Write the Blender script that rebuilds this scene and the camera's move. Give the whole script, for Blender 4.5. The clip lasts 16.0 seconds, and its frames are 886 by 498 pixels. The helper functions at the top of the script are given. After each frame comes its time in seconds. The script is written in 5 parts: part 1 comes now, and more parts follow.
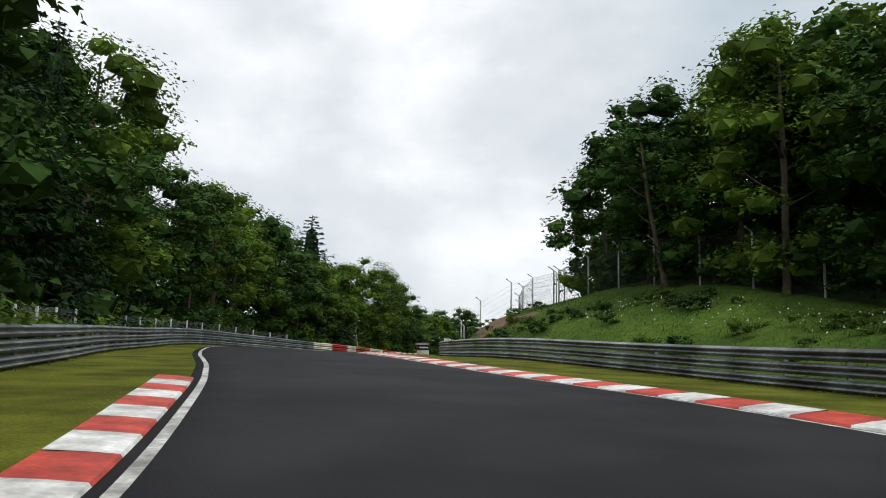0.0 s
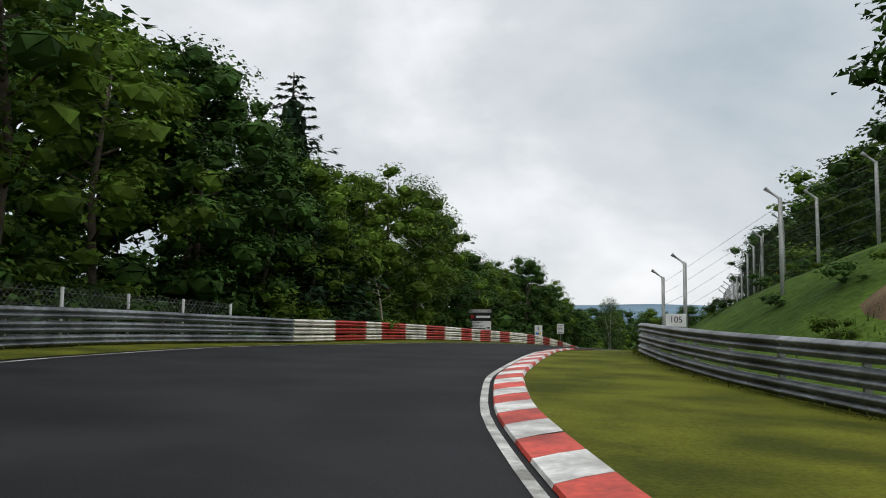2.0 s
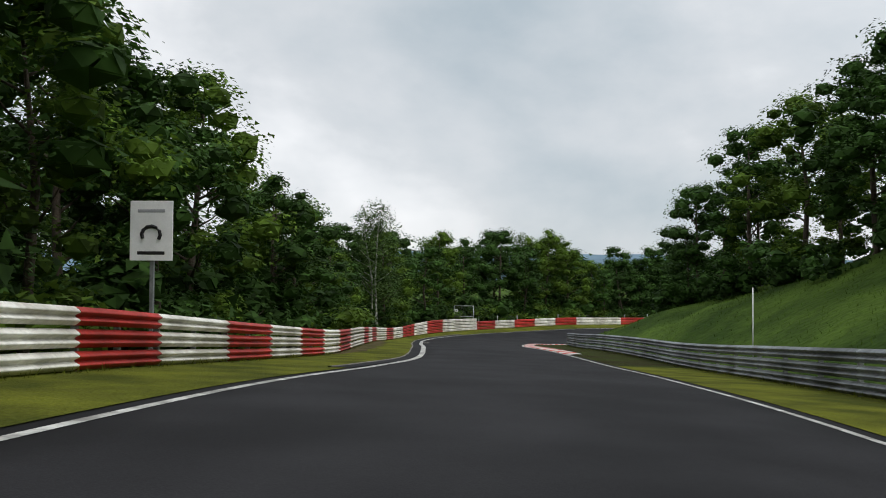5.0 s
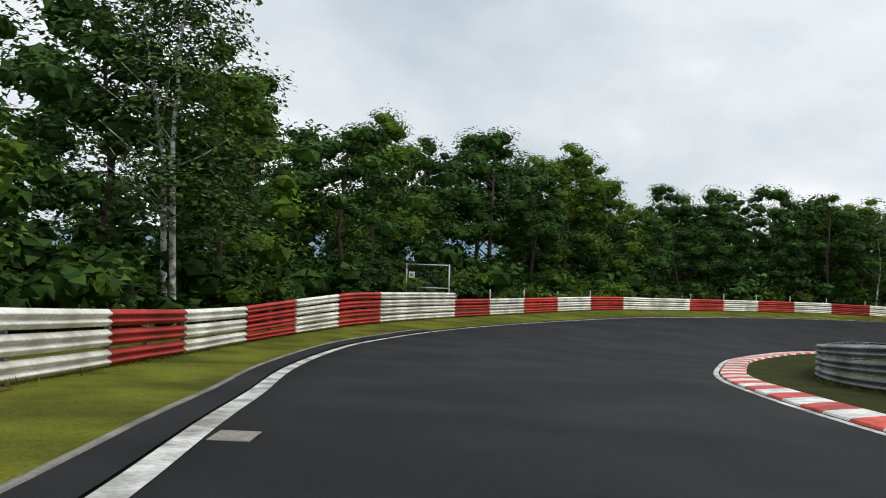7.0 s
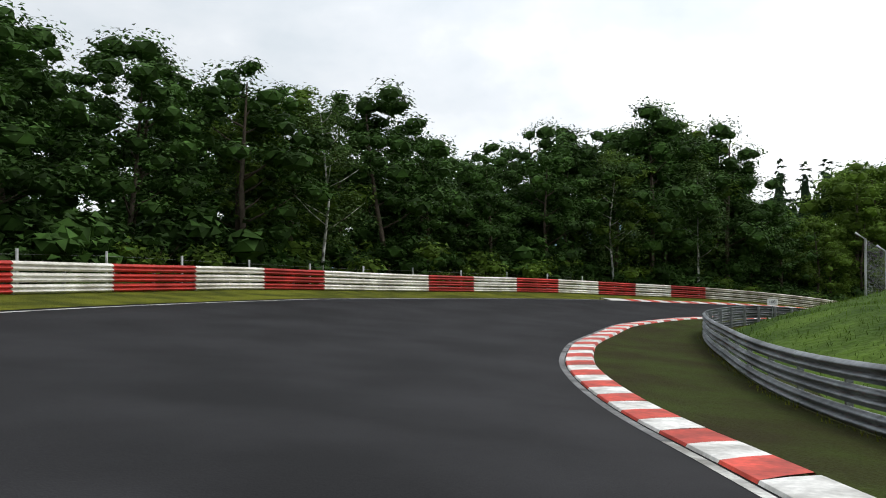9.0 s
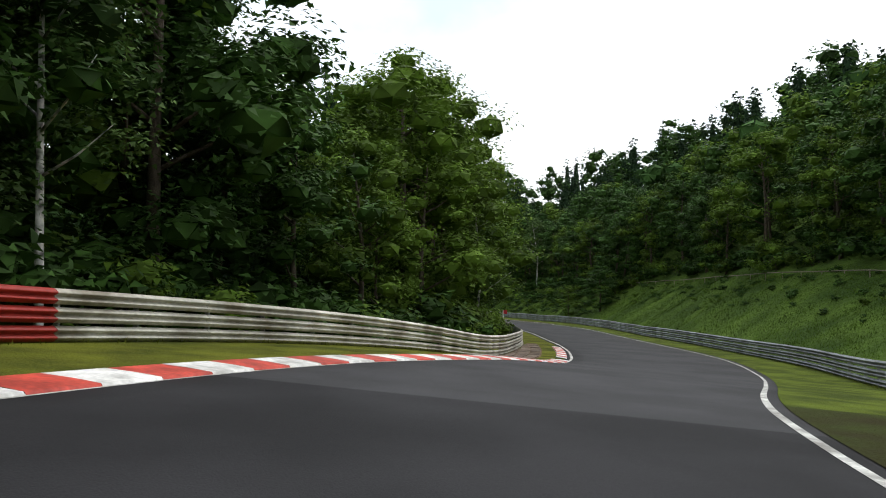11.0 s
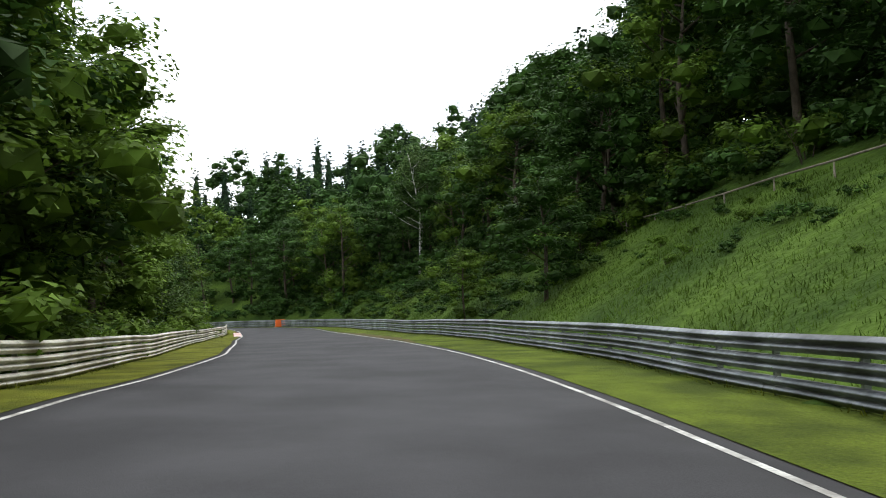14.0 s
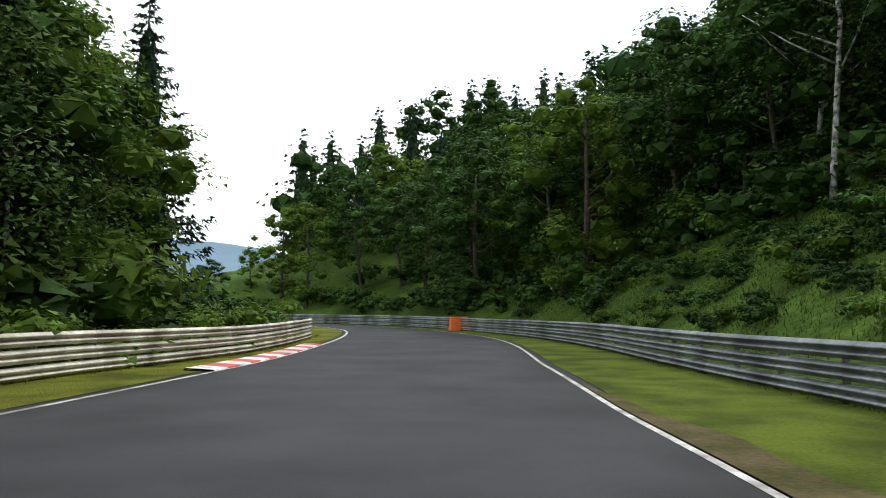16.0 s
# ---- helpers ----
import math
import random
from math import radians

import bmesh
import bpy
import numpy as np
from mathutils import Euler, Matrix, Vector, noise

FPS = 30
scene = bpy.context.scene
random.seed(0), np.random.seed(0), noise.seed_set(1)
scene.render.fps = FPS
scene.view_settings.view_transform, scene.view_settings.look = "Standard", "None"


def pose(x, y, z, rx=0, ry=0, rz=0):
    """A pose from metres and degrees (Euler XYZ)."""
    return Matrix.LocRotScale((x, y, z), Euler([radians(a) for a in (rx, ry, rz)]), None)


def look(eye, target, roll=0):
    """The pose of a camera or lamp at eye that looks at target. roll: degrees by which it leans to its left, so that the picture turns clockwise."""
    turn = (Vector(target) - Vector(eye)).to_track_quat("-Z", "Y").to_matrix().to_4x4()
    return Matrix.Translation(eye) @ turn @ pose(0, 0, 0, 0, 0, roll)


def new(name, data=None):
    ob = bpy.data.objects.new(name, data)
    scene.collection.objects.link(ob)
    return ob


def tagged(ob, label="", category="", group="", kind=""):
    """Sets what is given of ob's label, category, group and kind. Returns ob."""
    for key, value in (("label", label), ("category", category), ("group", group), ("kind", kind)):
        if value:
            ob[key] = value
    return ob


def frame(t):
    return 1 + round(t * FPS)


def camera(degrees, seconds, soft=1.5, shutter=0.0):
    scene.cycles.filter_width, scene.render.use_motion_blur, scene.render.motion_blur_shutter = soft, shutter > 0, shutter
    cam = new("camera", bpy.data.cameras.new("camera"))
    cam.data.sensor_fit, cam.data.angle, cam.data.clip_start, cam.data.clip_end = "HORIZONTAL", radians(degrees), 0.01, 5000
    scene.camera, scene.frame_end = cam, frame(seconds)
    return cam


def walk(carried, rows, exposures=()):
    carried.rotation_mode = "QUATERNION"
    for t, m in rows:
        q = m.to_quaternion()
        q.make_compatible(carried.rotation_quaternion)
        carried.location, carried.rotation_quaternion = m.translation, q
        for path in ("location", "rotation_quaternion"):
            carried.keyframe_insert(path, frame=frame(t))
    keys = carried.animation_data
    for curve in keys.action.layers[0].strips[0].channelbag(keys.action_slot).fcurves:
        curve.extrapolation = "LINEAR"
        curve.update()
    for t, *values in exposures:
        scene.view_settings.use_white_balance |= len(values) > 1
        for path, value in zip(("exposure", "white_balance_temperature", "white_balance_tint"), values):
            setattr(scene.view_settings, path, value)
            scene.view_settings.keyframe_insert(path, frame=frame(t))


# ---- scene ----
cam = camera(58.8, 16.0, soft=1.0, shutter=0.0)
PATH = [
    (0, pose(-0.73, -1.22, 1.36, 98.19, 0, -0.78) @ pose(0, 0, 0, 0, 0, 1.34)),
    (0.5, pose(-1.25, 9.11, 1.84, 98.13, 0, 7.00) @ pose(0, 0, 0, 0, 0, 0.95)),
    (1, pose(-3.01, 18.36, 2.22, 97.90, 0, 8.07) @ pose(0, 0, 0, 0, 0, 2.00)),
    (1.5, pose(-4.12, 27.62, 2.59, 96.98, 0, 5.74) @ pose(0, 0, 0, 0, 0, 1.43)),
    (2, pose(-5.13, 35.67, 2.78, 95.20, 0, -0.43) @ pose(0, 0, 0, 0, 0, 0.70)),
    (2.5, pose(-5.26, 46.91, 2.95, 95.20, 0, -6.51) @ pose(0, 0, 0, 0, 0, -0.30)),
    (3, pose(-4.37, 58.85, 3.02, 94.43, 0, -11.54) @ pose(0, 0, 0, 0, 0, -0.04)),
    (3.5, pose(-1.85, 72.12, 2.84, 94.13, 0, -15.17) @ pose(0, 0, 0, 0, 0, -1.07)),
    (4, pose(1.28, 85.00, 2.50, 94.04, 0, -17.85) @ pose(0, 0, 0, 0, 0, -1.12)),
    (4.2, pose(2.65, 89.58, 2.36, 93.65, 0, -18.35) @ pose(0, 0, 0, 0, 0, -0.24)),
    (6.3, pose(19.23, 137.07, -0.85, 90.02, 0, -19.23) @ pose(0, 0, 0, 0, 0, 0.57)),
    (6.5, pose(20.35, 140.71, -1.14, 90.04, 0, -18.73) @ pose(0, 0, 0, 0, 0, 0.45)),
    (7, pose(23.63, 150.63, -1.85, 90.45, 0, -23.14) @ pose(0, 0, 0, 0, 0, 1.65)),
    (7.5, pose(27.97, 159.28, -2.62, 90.13, 0, -34.43) @ pose(0, 0, 0, 0, 0, 3.16)),
    (8, pose(34.00, 167.02, -3.38, 90.73, 0, -45.30) @ pose(0, 0, 0, 0, 0, 2.17)),
    (8.5, pose(42.29, 174.13, -4.15, 91.42, 0, -56.74) @ pose(0, 0, 0, 0, 0, 1.05)),
    (9, pose(52.84, 180.48, -4.75, 90.95, 0, -68.90) @ pose(0, 0, 0, 0, 0, -0.05)),
    (9.5, pose(64.95, 184.61, -5.55, 92.74, 0, -81.14) @ pose(0, 0, 0, 0, 0, -1.27)),
    (10, pose(78.81, 186.26, -5.96, 93.42, 0, -92.68) @ pose(0, 0, 0, 0, 0, -0.82)),
    (10.2, pose(84.20, 186.02, -6.17, 93.16, 0, -96.20) @ pose(0, 0, 0, 0, 0, -0.74)),
    (11.2, pose(106.16, 179.71, -6.87, 92.37, 0, -112.63) @ pose(0, 0, 0, 0, 0, -0.01)),
    (12.3, pose(128.70, 165.20, -8.88, 92.59, 0, -122.13) @ pose(0, 0, 0, 0, 0, 0.79)),
    (12.5, pose(132.17, 163.59, -9.14, 92.87, 0, -122.45) @ pose(0, 0, 0, 0, 0, 0.13)),
    (13, pose(141.40, 157.96, -9.53, 93.77, 0, -120.80) @ pose(0, 0, 0, 0, 0, 1.19)),
    (13.5, pose(151.54, 152.46, -9.83, 94.11, 0, -118.74) @ pose(0, 0, 0, 0, 0, 0.59)),
    (14, pose(160.95, 147.55, -10.08, 93.39, 0, -115.12) @ pose(0, 0, 0, 0, 0, -2.02)),
    (14.5, pose(172.39, 142.96, -10.39, 93.62, 0, -111.74) @ pose(0, 0, 0, 0, 0, 0.07)),
    (15, pose(184.63, 138.65, -10.72, 93.94, 0, -109.02) @ pose(0, 0, 0, 0, 0, 1.49)),
    (15.5, pose(196.70, 134.99, -11.01, 93.92, 0, -104.81) @ pose(0, 0, 0, 0, 0, 1.54)),
    (16, pose(211.21, 132.48, -11.34, 93.69, 0, -98.79) @ pose(0, 0, 0, 0, 0, 0.86)),
]
walk(cam, PATH, exposures=[(0.0, -0.1), (0.8, -0.28), (4.0, -0.3), (6.5, -0.16), (8.0, 0.0), (10.2, -0.26), (12.3, 0.86), (14.0, 0.72), (16.0, 0.45)])

# ---------------------------------------------------------------- world, sun
world = bpy.data.worlds.new("overcast_sky")
scene.world = world
world.use_nodes = True
wn, wl = world.node_tree.nodes, world.node_tree.links
wn.clear()
w_out = wn.new("ShaderNodeOutputWorld")
w_bg = wn.new("ShaderNodeBackground")
w_sky = wn.new("ShaderNodeTexSky")
w_sky.sky_type = 'NISHITA'
w_sky.sun_disc = False
w_sky.sun_elevation = radians(59)
w_sky.sun_rotation = radians(150)
w_co = wn.new("ShaderNodeTexCoord")
w_map = wn.new("ShaderNodeMapping")
w_map.inputs["Scale"].default_value = (1.0, 1.0, 1.7)
w_map.inputs["Location"].default_value = (0.35, 0.2, 0.1)
w_n1 = wn.new("ShaderNodeTexNoise")
w_n1.inputs["Scale"].default_value = 1.9
w_n1.inputs["Detail"].default_value = 7.0
w_n1.inputs["Roughness"].default_value = 0.52
w_n1.inputs["Distortion"].default_value = 0.1
w_ramp = wn.new("ShaderNodeValToRGB")
w_ramp.color_ramp.elements[0].position = 0.32
w_ramp.color_ramp.elements[0].color = (0.44, 0.51, 0.56, 1)
w_ramp.color_ramp.elements[1].position = 0.62
w_ramp.color_ramp.elements[1].color = (0.92, 0.93, 0.95, 1)
w_mid = w_ramp.color_ramp.elements.new(0.5)
w_mid.color = (0.66, 0.69, 0.72, 1)
w_scale = wn.new("ShaderNodeMix")
w_scale.data_type = 'RGBA'
w_scale.inputs["Factor"].default_value = 0.93
w_dim = wn.new("ShaderNodeVectorMath")
w_dim.operation = 'SCALE'
w_dim.inputs["Scale"].default_value = 0.1
wl.new(w_sky.outputs["Color"], w_dim.inputs[0])
wl.new(w_co.outputs["Generated"], w_map.inputs["Vector"])
wl.new(w_map.outputs["Vector"], w_n1.inputs["Vector"])
wl.new(w_n1.outputs["Fac"], w_ramp.inputs["Fac"])
wl.new(w_dim.outputs["Vector"], w_scale.inputs[6])
wl.new(w_ramp.outputs["Color"], w_scale.inputs[7])
# the cloud is brighter round the hidden sun
w_dot = wn.new("ShaderNodeVectorMath")
w_dot.operation = 'DOT_PRODUCT'
w_dot.inputs[1].default_value = Vector((30, -52, 100)).normalized()
w_glow = wn.new("ShaderNodeMapRange")
w_glow.interpolation_type = 'SMOOTHSTEP'
w_glow.inputs["From Min"].default_value, w_glow.inputs["From Max"].default_value = -0.1, 0.95
w_glow.inputs["To Min"].default_value, w_glow.inputs["To Max"].default_value = 1.10, 1.70
w_lift = wn.new("ShaderNodeVectorMath")
w_lift.operation = 'SCALE'
wl.new(w_co.outputs["Generated"], w_dot.inputs[0])
wl.new(w_dot.outputs["Value"], w_glow.inputs["Value"])
wl.new(w_scale.outputs[2], w_lift.inputs[0])
wl.new(w_glow.outputs["Result"], w_lift.inputs["Scale"])
wl.new(w_lift.outputs["Vector"], w_bg.inputs["Color"])
w_bg.inputs["Strength"].default_value = 1.2
wl.new(w_bg.outputs["Background"], w_out.inputs["Surface"])

sun_data = bpy.data.lights.new("sun", 'SUN')
sun_data.energy = 1.2
sun_data.angle = radians(16)
sun_data.color = (1.0, 0.97, 0.92)
sun = new("sun", sun_data)
sun.matrix_world = look((0, 0, 100), (-30, 52, 0))


# ---------------------------------------------------------------- materials
def mat(name, base, rough=0.8, metal=0.0, vary=0.25, scale=6.0, fine=60.0, bump=0.3, bump_d=0.02, dark=None, island=0.0, obrand=0.0, translucent=0.0, spec=0.3):
    """Procedural surface: base colour mottled at two scales, with fine relief."""
    m = bpy.data.materials.new(name)
    m.use_nodes = True
    n, l = m.node_tree.nodes, m.node_tree.links
    b = n["Principled BSDF"]
    b.inputs["Roughness"].default_value = rough
    b.inputs["Metallic"].default_value = metal
    b.inputs["Specular IOR Level"].default_value = spec
    geo = n.new("ShaderNodeNewGeometry")
    n1 = n.new("ShaderNodeTexNoise")
    n1.inputs["Scale"].default_value = scale
    n1.inputs["Detail"].default_value = 5
    n2 = n.new("ShaderNodeTexNoise")
    n2.inputs["Scale"].default_value = fine
    n2.inputs["Detail"].default_value = 3
    l.new(geo.outputs["Position"], n1.inputs["Vector"])
    l.new(geo.outputs["Position"], n2.inputs["Vector"])
    dk = dark if dark else tuple(c * (1 - vary) for c in base)
    lt = tuple(min(1, c * (1 + vary)) for c in base)
    r1 = n.new("ShaderNodeValToRGB")
    r1.color_ramp.elements[0].position, r1.color_ramp.elements[1].position = 0.36, 0.64
    r1.color_ramp.elements[0].color = (*dk, 1)
    r1.color_ramp.elements[1].color = (*lt, 1)
    l.new(n1.outputs["Fac"], r1.inputs["Fac"])
    mr = n.new("ShaderNodeMapRange")
    mr.inputs["From Min"].default_value, mr.inputs["From Max"].default_value = 0.3, 0.7
    mr.inputs["To Min"].default_value, mr.inputs["To Max"].default_value = 1 - vary * 0.6, 1 + vary * 0.6
    l.new(n2.outputs["Fac"], mr.inputs["Value"])
    val = mr.outputs["Result"]
    if island or obrand:
        src = geo.outputs["Random Per Island"]
        if obrand:
            oi = n.new("ShaderNodeObjectInfo")
            src = oi.outputs["Random"]
        k = island or obrand
        m2 = n.new("ShaderNodeMapRange")
        m2.inputs["To Min"].default_value, m2.inputs["To Max"].default_value = 1 - k, 1 + k
        l.new(src, m2.inputs["Value"])
        mu = n.new("ShaderNodeMath")
        mu.operation = 'MULTIPLY'
        l.new(val, mu.inputs[0])
        l.new(m2.outputs["Result"], mu.inputs[1])
        val = mu.outputs[0]
    vm = n.new("ShaderNodeVectorMath")
    vm.operation = 'SCALE'
    l.new(r1.outputs["Color"], vm.inputs[0])
    l.new(val, vm.inputs["Scale"])
    l.new(vm.outputs["Vector"], b.inputs["Base Color"])
    if bump:
        bp = n.new("ShaderNodeBump")
        bp.inputs["Strength"].default_value = bump
        bp.inputs["Distance"].default_value = bump_d
        l.new(n2.outputs["Fac"], bp.inputs["Height"])
        l.new(bp.outputs["Normal"], b.inputs["Normal"])
    if translucent:
        tr = n.new("ShaderNodeBsdfTranslucent")
        l.new(vm.outputs["Vector"], tr.inputs["Color"])
        mx = n.new("ShaderNodeMixShader")
        mx.inputs["Fac"].default_value = translucent
        l.new(b.outputs["BSDF"], mx.inputs[1])
        l.new(tr.outputs["BSDF"], mx.inputs[2])
        l.new(mx.outputs["Shader"], n["Material Output"].inputs["Surface"])
    return m


M_ASPHALT = mat("asphalt", (0.0175, 0.0172, 0.0185), 0.85, vary=0.34, scale=0.45, fine=60, bump=0.5, bump_d=0.006, spec=0.16)
# a lighter grey of the asphalt for the valley stretch
M_ASPHALT2 = mat("lighter_asphalt", (0.038, 0.0375, 0.0395), 0.85, vary=0.25, scale=0.45, fine=60, bump=0.5, bump_d=0.006, spec=0.2)
M_LINE = mat("white_line_paint", (0.44, 0.44, 0.41), 0.65, vary=0.4, scale=2.2, fine=18, bump=0.2, bump_d=0.004, dark=(0.22, 0.21, 0.19))
M_KRED = mat("kerb_red_paint", (0.50, 0.060, 0.038), 0.6, vary=0.32, scale=2.4, fine=14, bump=0.3, bump_d=0.006, obrand=0.14)
M_KWHITE = mat("kerb_white_paint", (0.66, 0.65, 0.62), 0.6, vary=0.25, scale=2.4, fine=14, bump=0.3, bump_d=0.006, obrand=0.10, dark=(0.44, 0.43, 0.40))
M_STEEL = mat("galvanised_steel", (0.175, 0.185, 0.195), 0.46, metal=0.45, vary=0.5, scale=0.8, fine=7, bump=0.12, bump_d=0.005, obrand=0.18)
M_RWHITE = mat("rail_white_paint", (0.74, 0.72, 0.66), 0.5, vary=0.2, scale=1.1, fine=10, bump=0.1, bump_d=0.004, obrand=0.10, dark=(0.50, 0.47, 0.40))
M_RRED = mat("rail_red_paint", (0.40, 0.030, 0.022), 0.5, vary=0.26, scale=1.1, fine=10, bump=0.1, bump_d=0.004, obrand=0.18)
# pale dirty zinc; the sun on this rail is put into its colour
M_SUNLIT_ZINC = mat("sunlit_pale_zinc", (0.50, 0.48, 0.42), 0.48, metal=0.25, vary=0.28, scale=0.9, fine=9, bump=0.12, bump_d=0.005, obrand=0.15, dark=(0.26, 0.23, 0.18))
M_WORN = mat("worn_line_concrete", (0.15, 0.15, 0.15), 0.85, vary=0.4, scale=2.2, fine=18, bump=0.3, bump_d=0.004, dark=(0.07, 0.07, 0.07))
M_POST = mat("post_steel", (0.26, 0.27, 0.27), 0.55, metal=0.4, vary=0.25, scale=3, fine=30, bump=0.1)
M_GRASS = mat("verge_grass_soil", (0.105, 0.112, 0.013), 0.95, vary=0.36, scale=0.7, fine=22, bump=1.0, bump_d=0.05, dark=(0.060, 0.070, 0.010), spec=0.08)
M_GRASS_R = mat("verge_grass_thin", (0.028, 0.037, 0.007), 0.95, vary=0.36, scale=0.6, fine=20, bump=1.0, bump_d=0.05, dark=(0.030, 0.027, 0.009), spec=0.08)
M_GROUND = mat("hillside_ground", (0.056, 0.094, 0.014), 0.95, vary=0.35, scale=0.25, fine=3.5, bump=1.0, bump_d=0.15, dark=(0.032, 0.062, 0.010), spec=0.08)
M_SOIL = mat("bare_soil", (0.15, 0.105, 0.062), 0.95, vary=0.3, scale=1.2, fine=16, bump=0.9, bump_d=0.04, spec=0.1)
M_SOIL2 = mat("worn_soil", (0.085, 0.066, 0.034), 0.95, vary=0.35, scale=1.4, fine=16, bump=0.9, bump_d=0.04, dark=(0.058, 0.056, 0.018), spec=0.1)
M_GRASS_V = mat("verge_grass_fresh", (0.080, 0.105, 0.013), 0.95, vary=0.36, scale=0.7, fine=22, bump=1.0, bump_d=0.05, dark=(0.048, 0.066, 0.010), spec=0.08)
M_BARK = mat("bark", (0.075, 0.058, 0.042), 0.9, vary=0.35, scale=3, fine=22, bump=0.8, bump_d=0.02)
M_BIRCH = mat("birch_bark", (0.64, 0.62, 0.58), 0.8, vary=0.2, scale=4, fine=9, bump=0.4, dark=(0.10, 0.095, 0.085))
M_LEAF = mat("broad_leaves", (0.036, 0.080, 0.014), 0.75, vary=0.36, scale=0.4, fine=2.0, bump=0, island=0.45, translucent=0.16, spec=0.15)
M_LEAF2 = mat("bright_leaves", (0.088, 0.150, 0.018), 0.75, vary=0.34, scale=0.4, fine=2.0, bump=0, island=0.42, translucent=0.30, spec=0.15)
M_LEAF3 = mat("birch_leaves", (0.066, 0.115, 0.028), 0.75, vary=0.28, scale=0.5, fine=2.0, bump=0, island=0.40, translucent=0.22, spec=0.15)
M_NEEDLE = mat("spruce_needles", (0.020, 0.042, 0.018), 0.85, vary=0.3, scale=0.5, fine=2.0, bump=0, island=0.40, translucent=0.10, spec=0.1)
M_FAR = mat("far_forest", (0.034, 0.075, 0.018), 0.9, vary=0.35, scale=0.08, fine=0.6, bump=0, island=0.38, translucent=0.15, spec=0.1)


# ---------------------------------------------------------------- mesh helpers
def mesh_object(name, verts, faces, material, parent=None, smooth=False, label=""):
    me = bpy.data.meshes.new(name)
    me.from_pydata([tuple(map(float, v)) for v in verts], [], [tuple(f) for f in faces])
    if material:
        me.materials.append(material)
    if smooth:
        me.polygons.foreach_set("use_smooth", [True] * len(me.polygons))
    me.update()
    ob = new(name, me)
    if parent:
        ob.parent = parent
    if label:
        ob["label"] = label
    return ob


def share(name, me, parent, m):
    """Another object on the same mesh."""
    ob = new(name, me)
    if parent:
        ob.parent = parent
    ob.matrix_basis = m
    return ob


def box_data(sx, sy, sz, bevel=0.0, z0=0.0):
    bm = bmesh.new()
    bmesh.ops.create_cube(bm, size=1.0)
    bmesh.ops.scale(bm, vec=(sx, sy, sz), verts=bm.verts)
    bmesh.ops.translate(bm, vec=(0, 0, z0 + sz / 2), verts=bm.verts)
    if bevel:
        bmesh.ops.bevel(bm, geom=bm.edges[:], offset=bevel, segments=1, affect='EDGES')
    return bm


def part(name, bm, material, parent, label="", m=None):
    me = bpy.data.meshes.new(name)
    bm.to_mesh(me)
    bm.free()
    me.materials.append(material)
    ob = new(name, me)
    ob.parent = parent
    if m:
        ob.matrix_basis = m
    if label:
        ob["label"] = label
    return ob


def empty(name, m, label, category, group="", kind=""):
    ob = new(name)
    ob.matrix_basis = m
    return tagged(ob, label, category, group, kind)


def tube(points, radii, sides=6):
    """Vertices and faces of a tapered tube along points."""
    pts = [Vector(p) for p in points]
    vs, fs = [], []
    for i, p in enumerate(pts):
        d = (pts[min(i + 1, len(pts) - 1)] - pts[max(i - 1, 0)]).normalized()
        a = d.orthogonal().normalized()
        b = d.cross(a)
        for k in range(sides):
            t = 2 * math.pi * k / sides
            vs.append(p + radii[i] * (math.cos(t) * a + math.sin(t) * b))
    for i in range(len(pts) - 1):
        for k in range(sides):
            k2 = (k + 1) % sides
            fs.append((i * sides + k, i * sides + k2, (i + 1) * sides + k2, (i + 1) * sides + k))
    fs.append(tuple(range((len(pts) - 1) * sides, len(pts) * sides)))
    fs.append(tuple(reversed(range(sides))))
    return vs, fs


# ---------------------------------------------------------------- plan of the track: a survey line, stations in metres
LINE_A = [(4.6, -45.2, -1.52), (3.3, -30.1, -0.93), (1.7, -15, -0.35), (0, 0, 0.27), (-1.12, 9.94, 0.78), (-2.76, 19.8, 1.14), (-4.39, 29.66, 1.50),
          (-4.88, 39.65, 1.73), (-4.38, 49.63, 1.84), (-3.28, 59.57, 1.90), (-1.6, 69.43, 1.66), (0.23, 79.26, 1.42), (2.57, 88.98, 1.14), (5.44, 98.56, 0.82),
          (8.72, 108, 0.39), (12.24, 117.36, -0.20), (15.82, 126.7, -1.07), (19.23, 136.1, -1.93), (22.31, 145.61, -2.53), (25.77, 154.99, -3.27)]
LINE_B = [(30.94, 163.51, -4.03), (37.95, 170.63, -4.74), (46.04, 176.48, -5.38), (54.92, 181.06, -5.96), (64.41, 184.18, -6.60), (74.29, 185.69, -6.91), (84.28, 185.89, -7.13),
          (94.14, 184.39, -7.36), (103.42, 180.71, -7.85), (112.23, 176, -8.30), (120.38, 170.21, -9.06), (128.6, 164.52, -9.99), (137.29, 159.56, -10.40), (146.07, 154.78, -10.78),
          (155.05, 150.38, -11.07), (164.15, 146.25, -11.36), (173.38, 142.4, -11.62), (182.91, 139.36, -11.86), (192.58, 136.84, -12.10), (202.29, 134.44, -12.32)]
LINE_C = [(212, 132, -12.59), (221.7, 129.7, -12.79), (231.5, 127.7, -12.97), (241.4, 126.2, -13.10), (251.4, 125.5, -13.23), (261.4, 125.9, -13.38), (271.2, 127.8, -13.51),
          (280.6, 131.2, -13.68), (289.1, 136.4, -13.86), (296.5, 143.2, -14.05), (302.3, 151.3, -14.23), (306.6, 160.4, -14.42), (309.4, 170, -14.60)]
ctrl = np.array(LINE_A + LINE_B + LINE_C)
S0 = -45.0


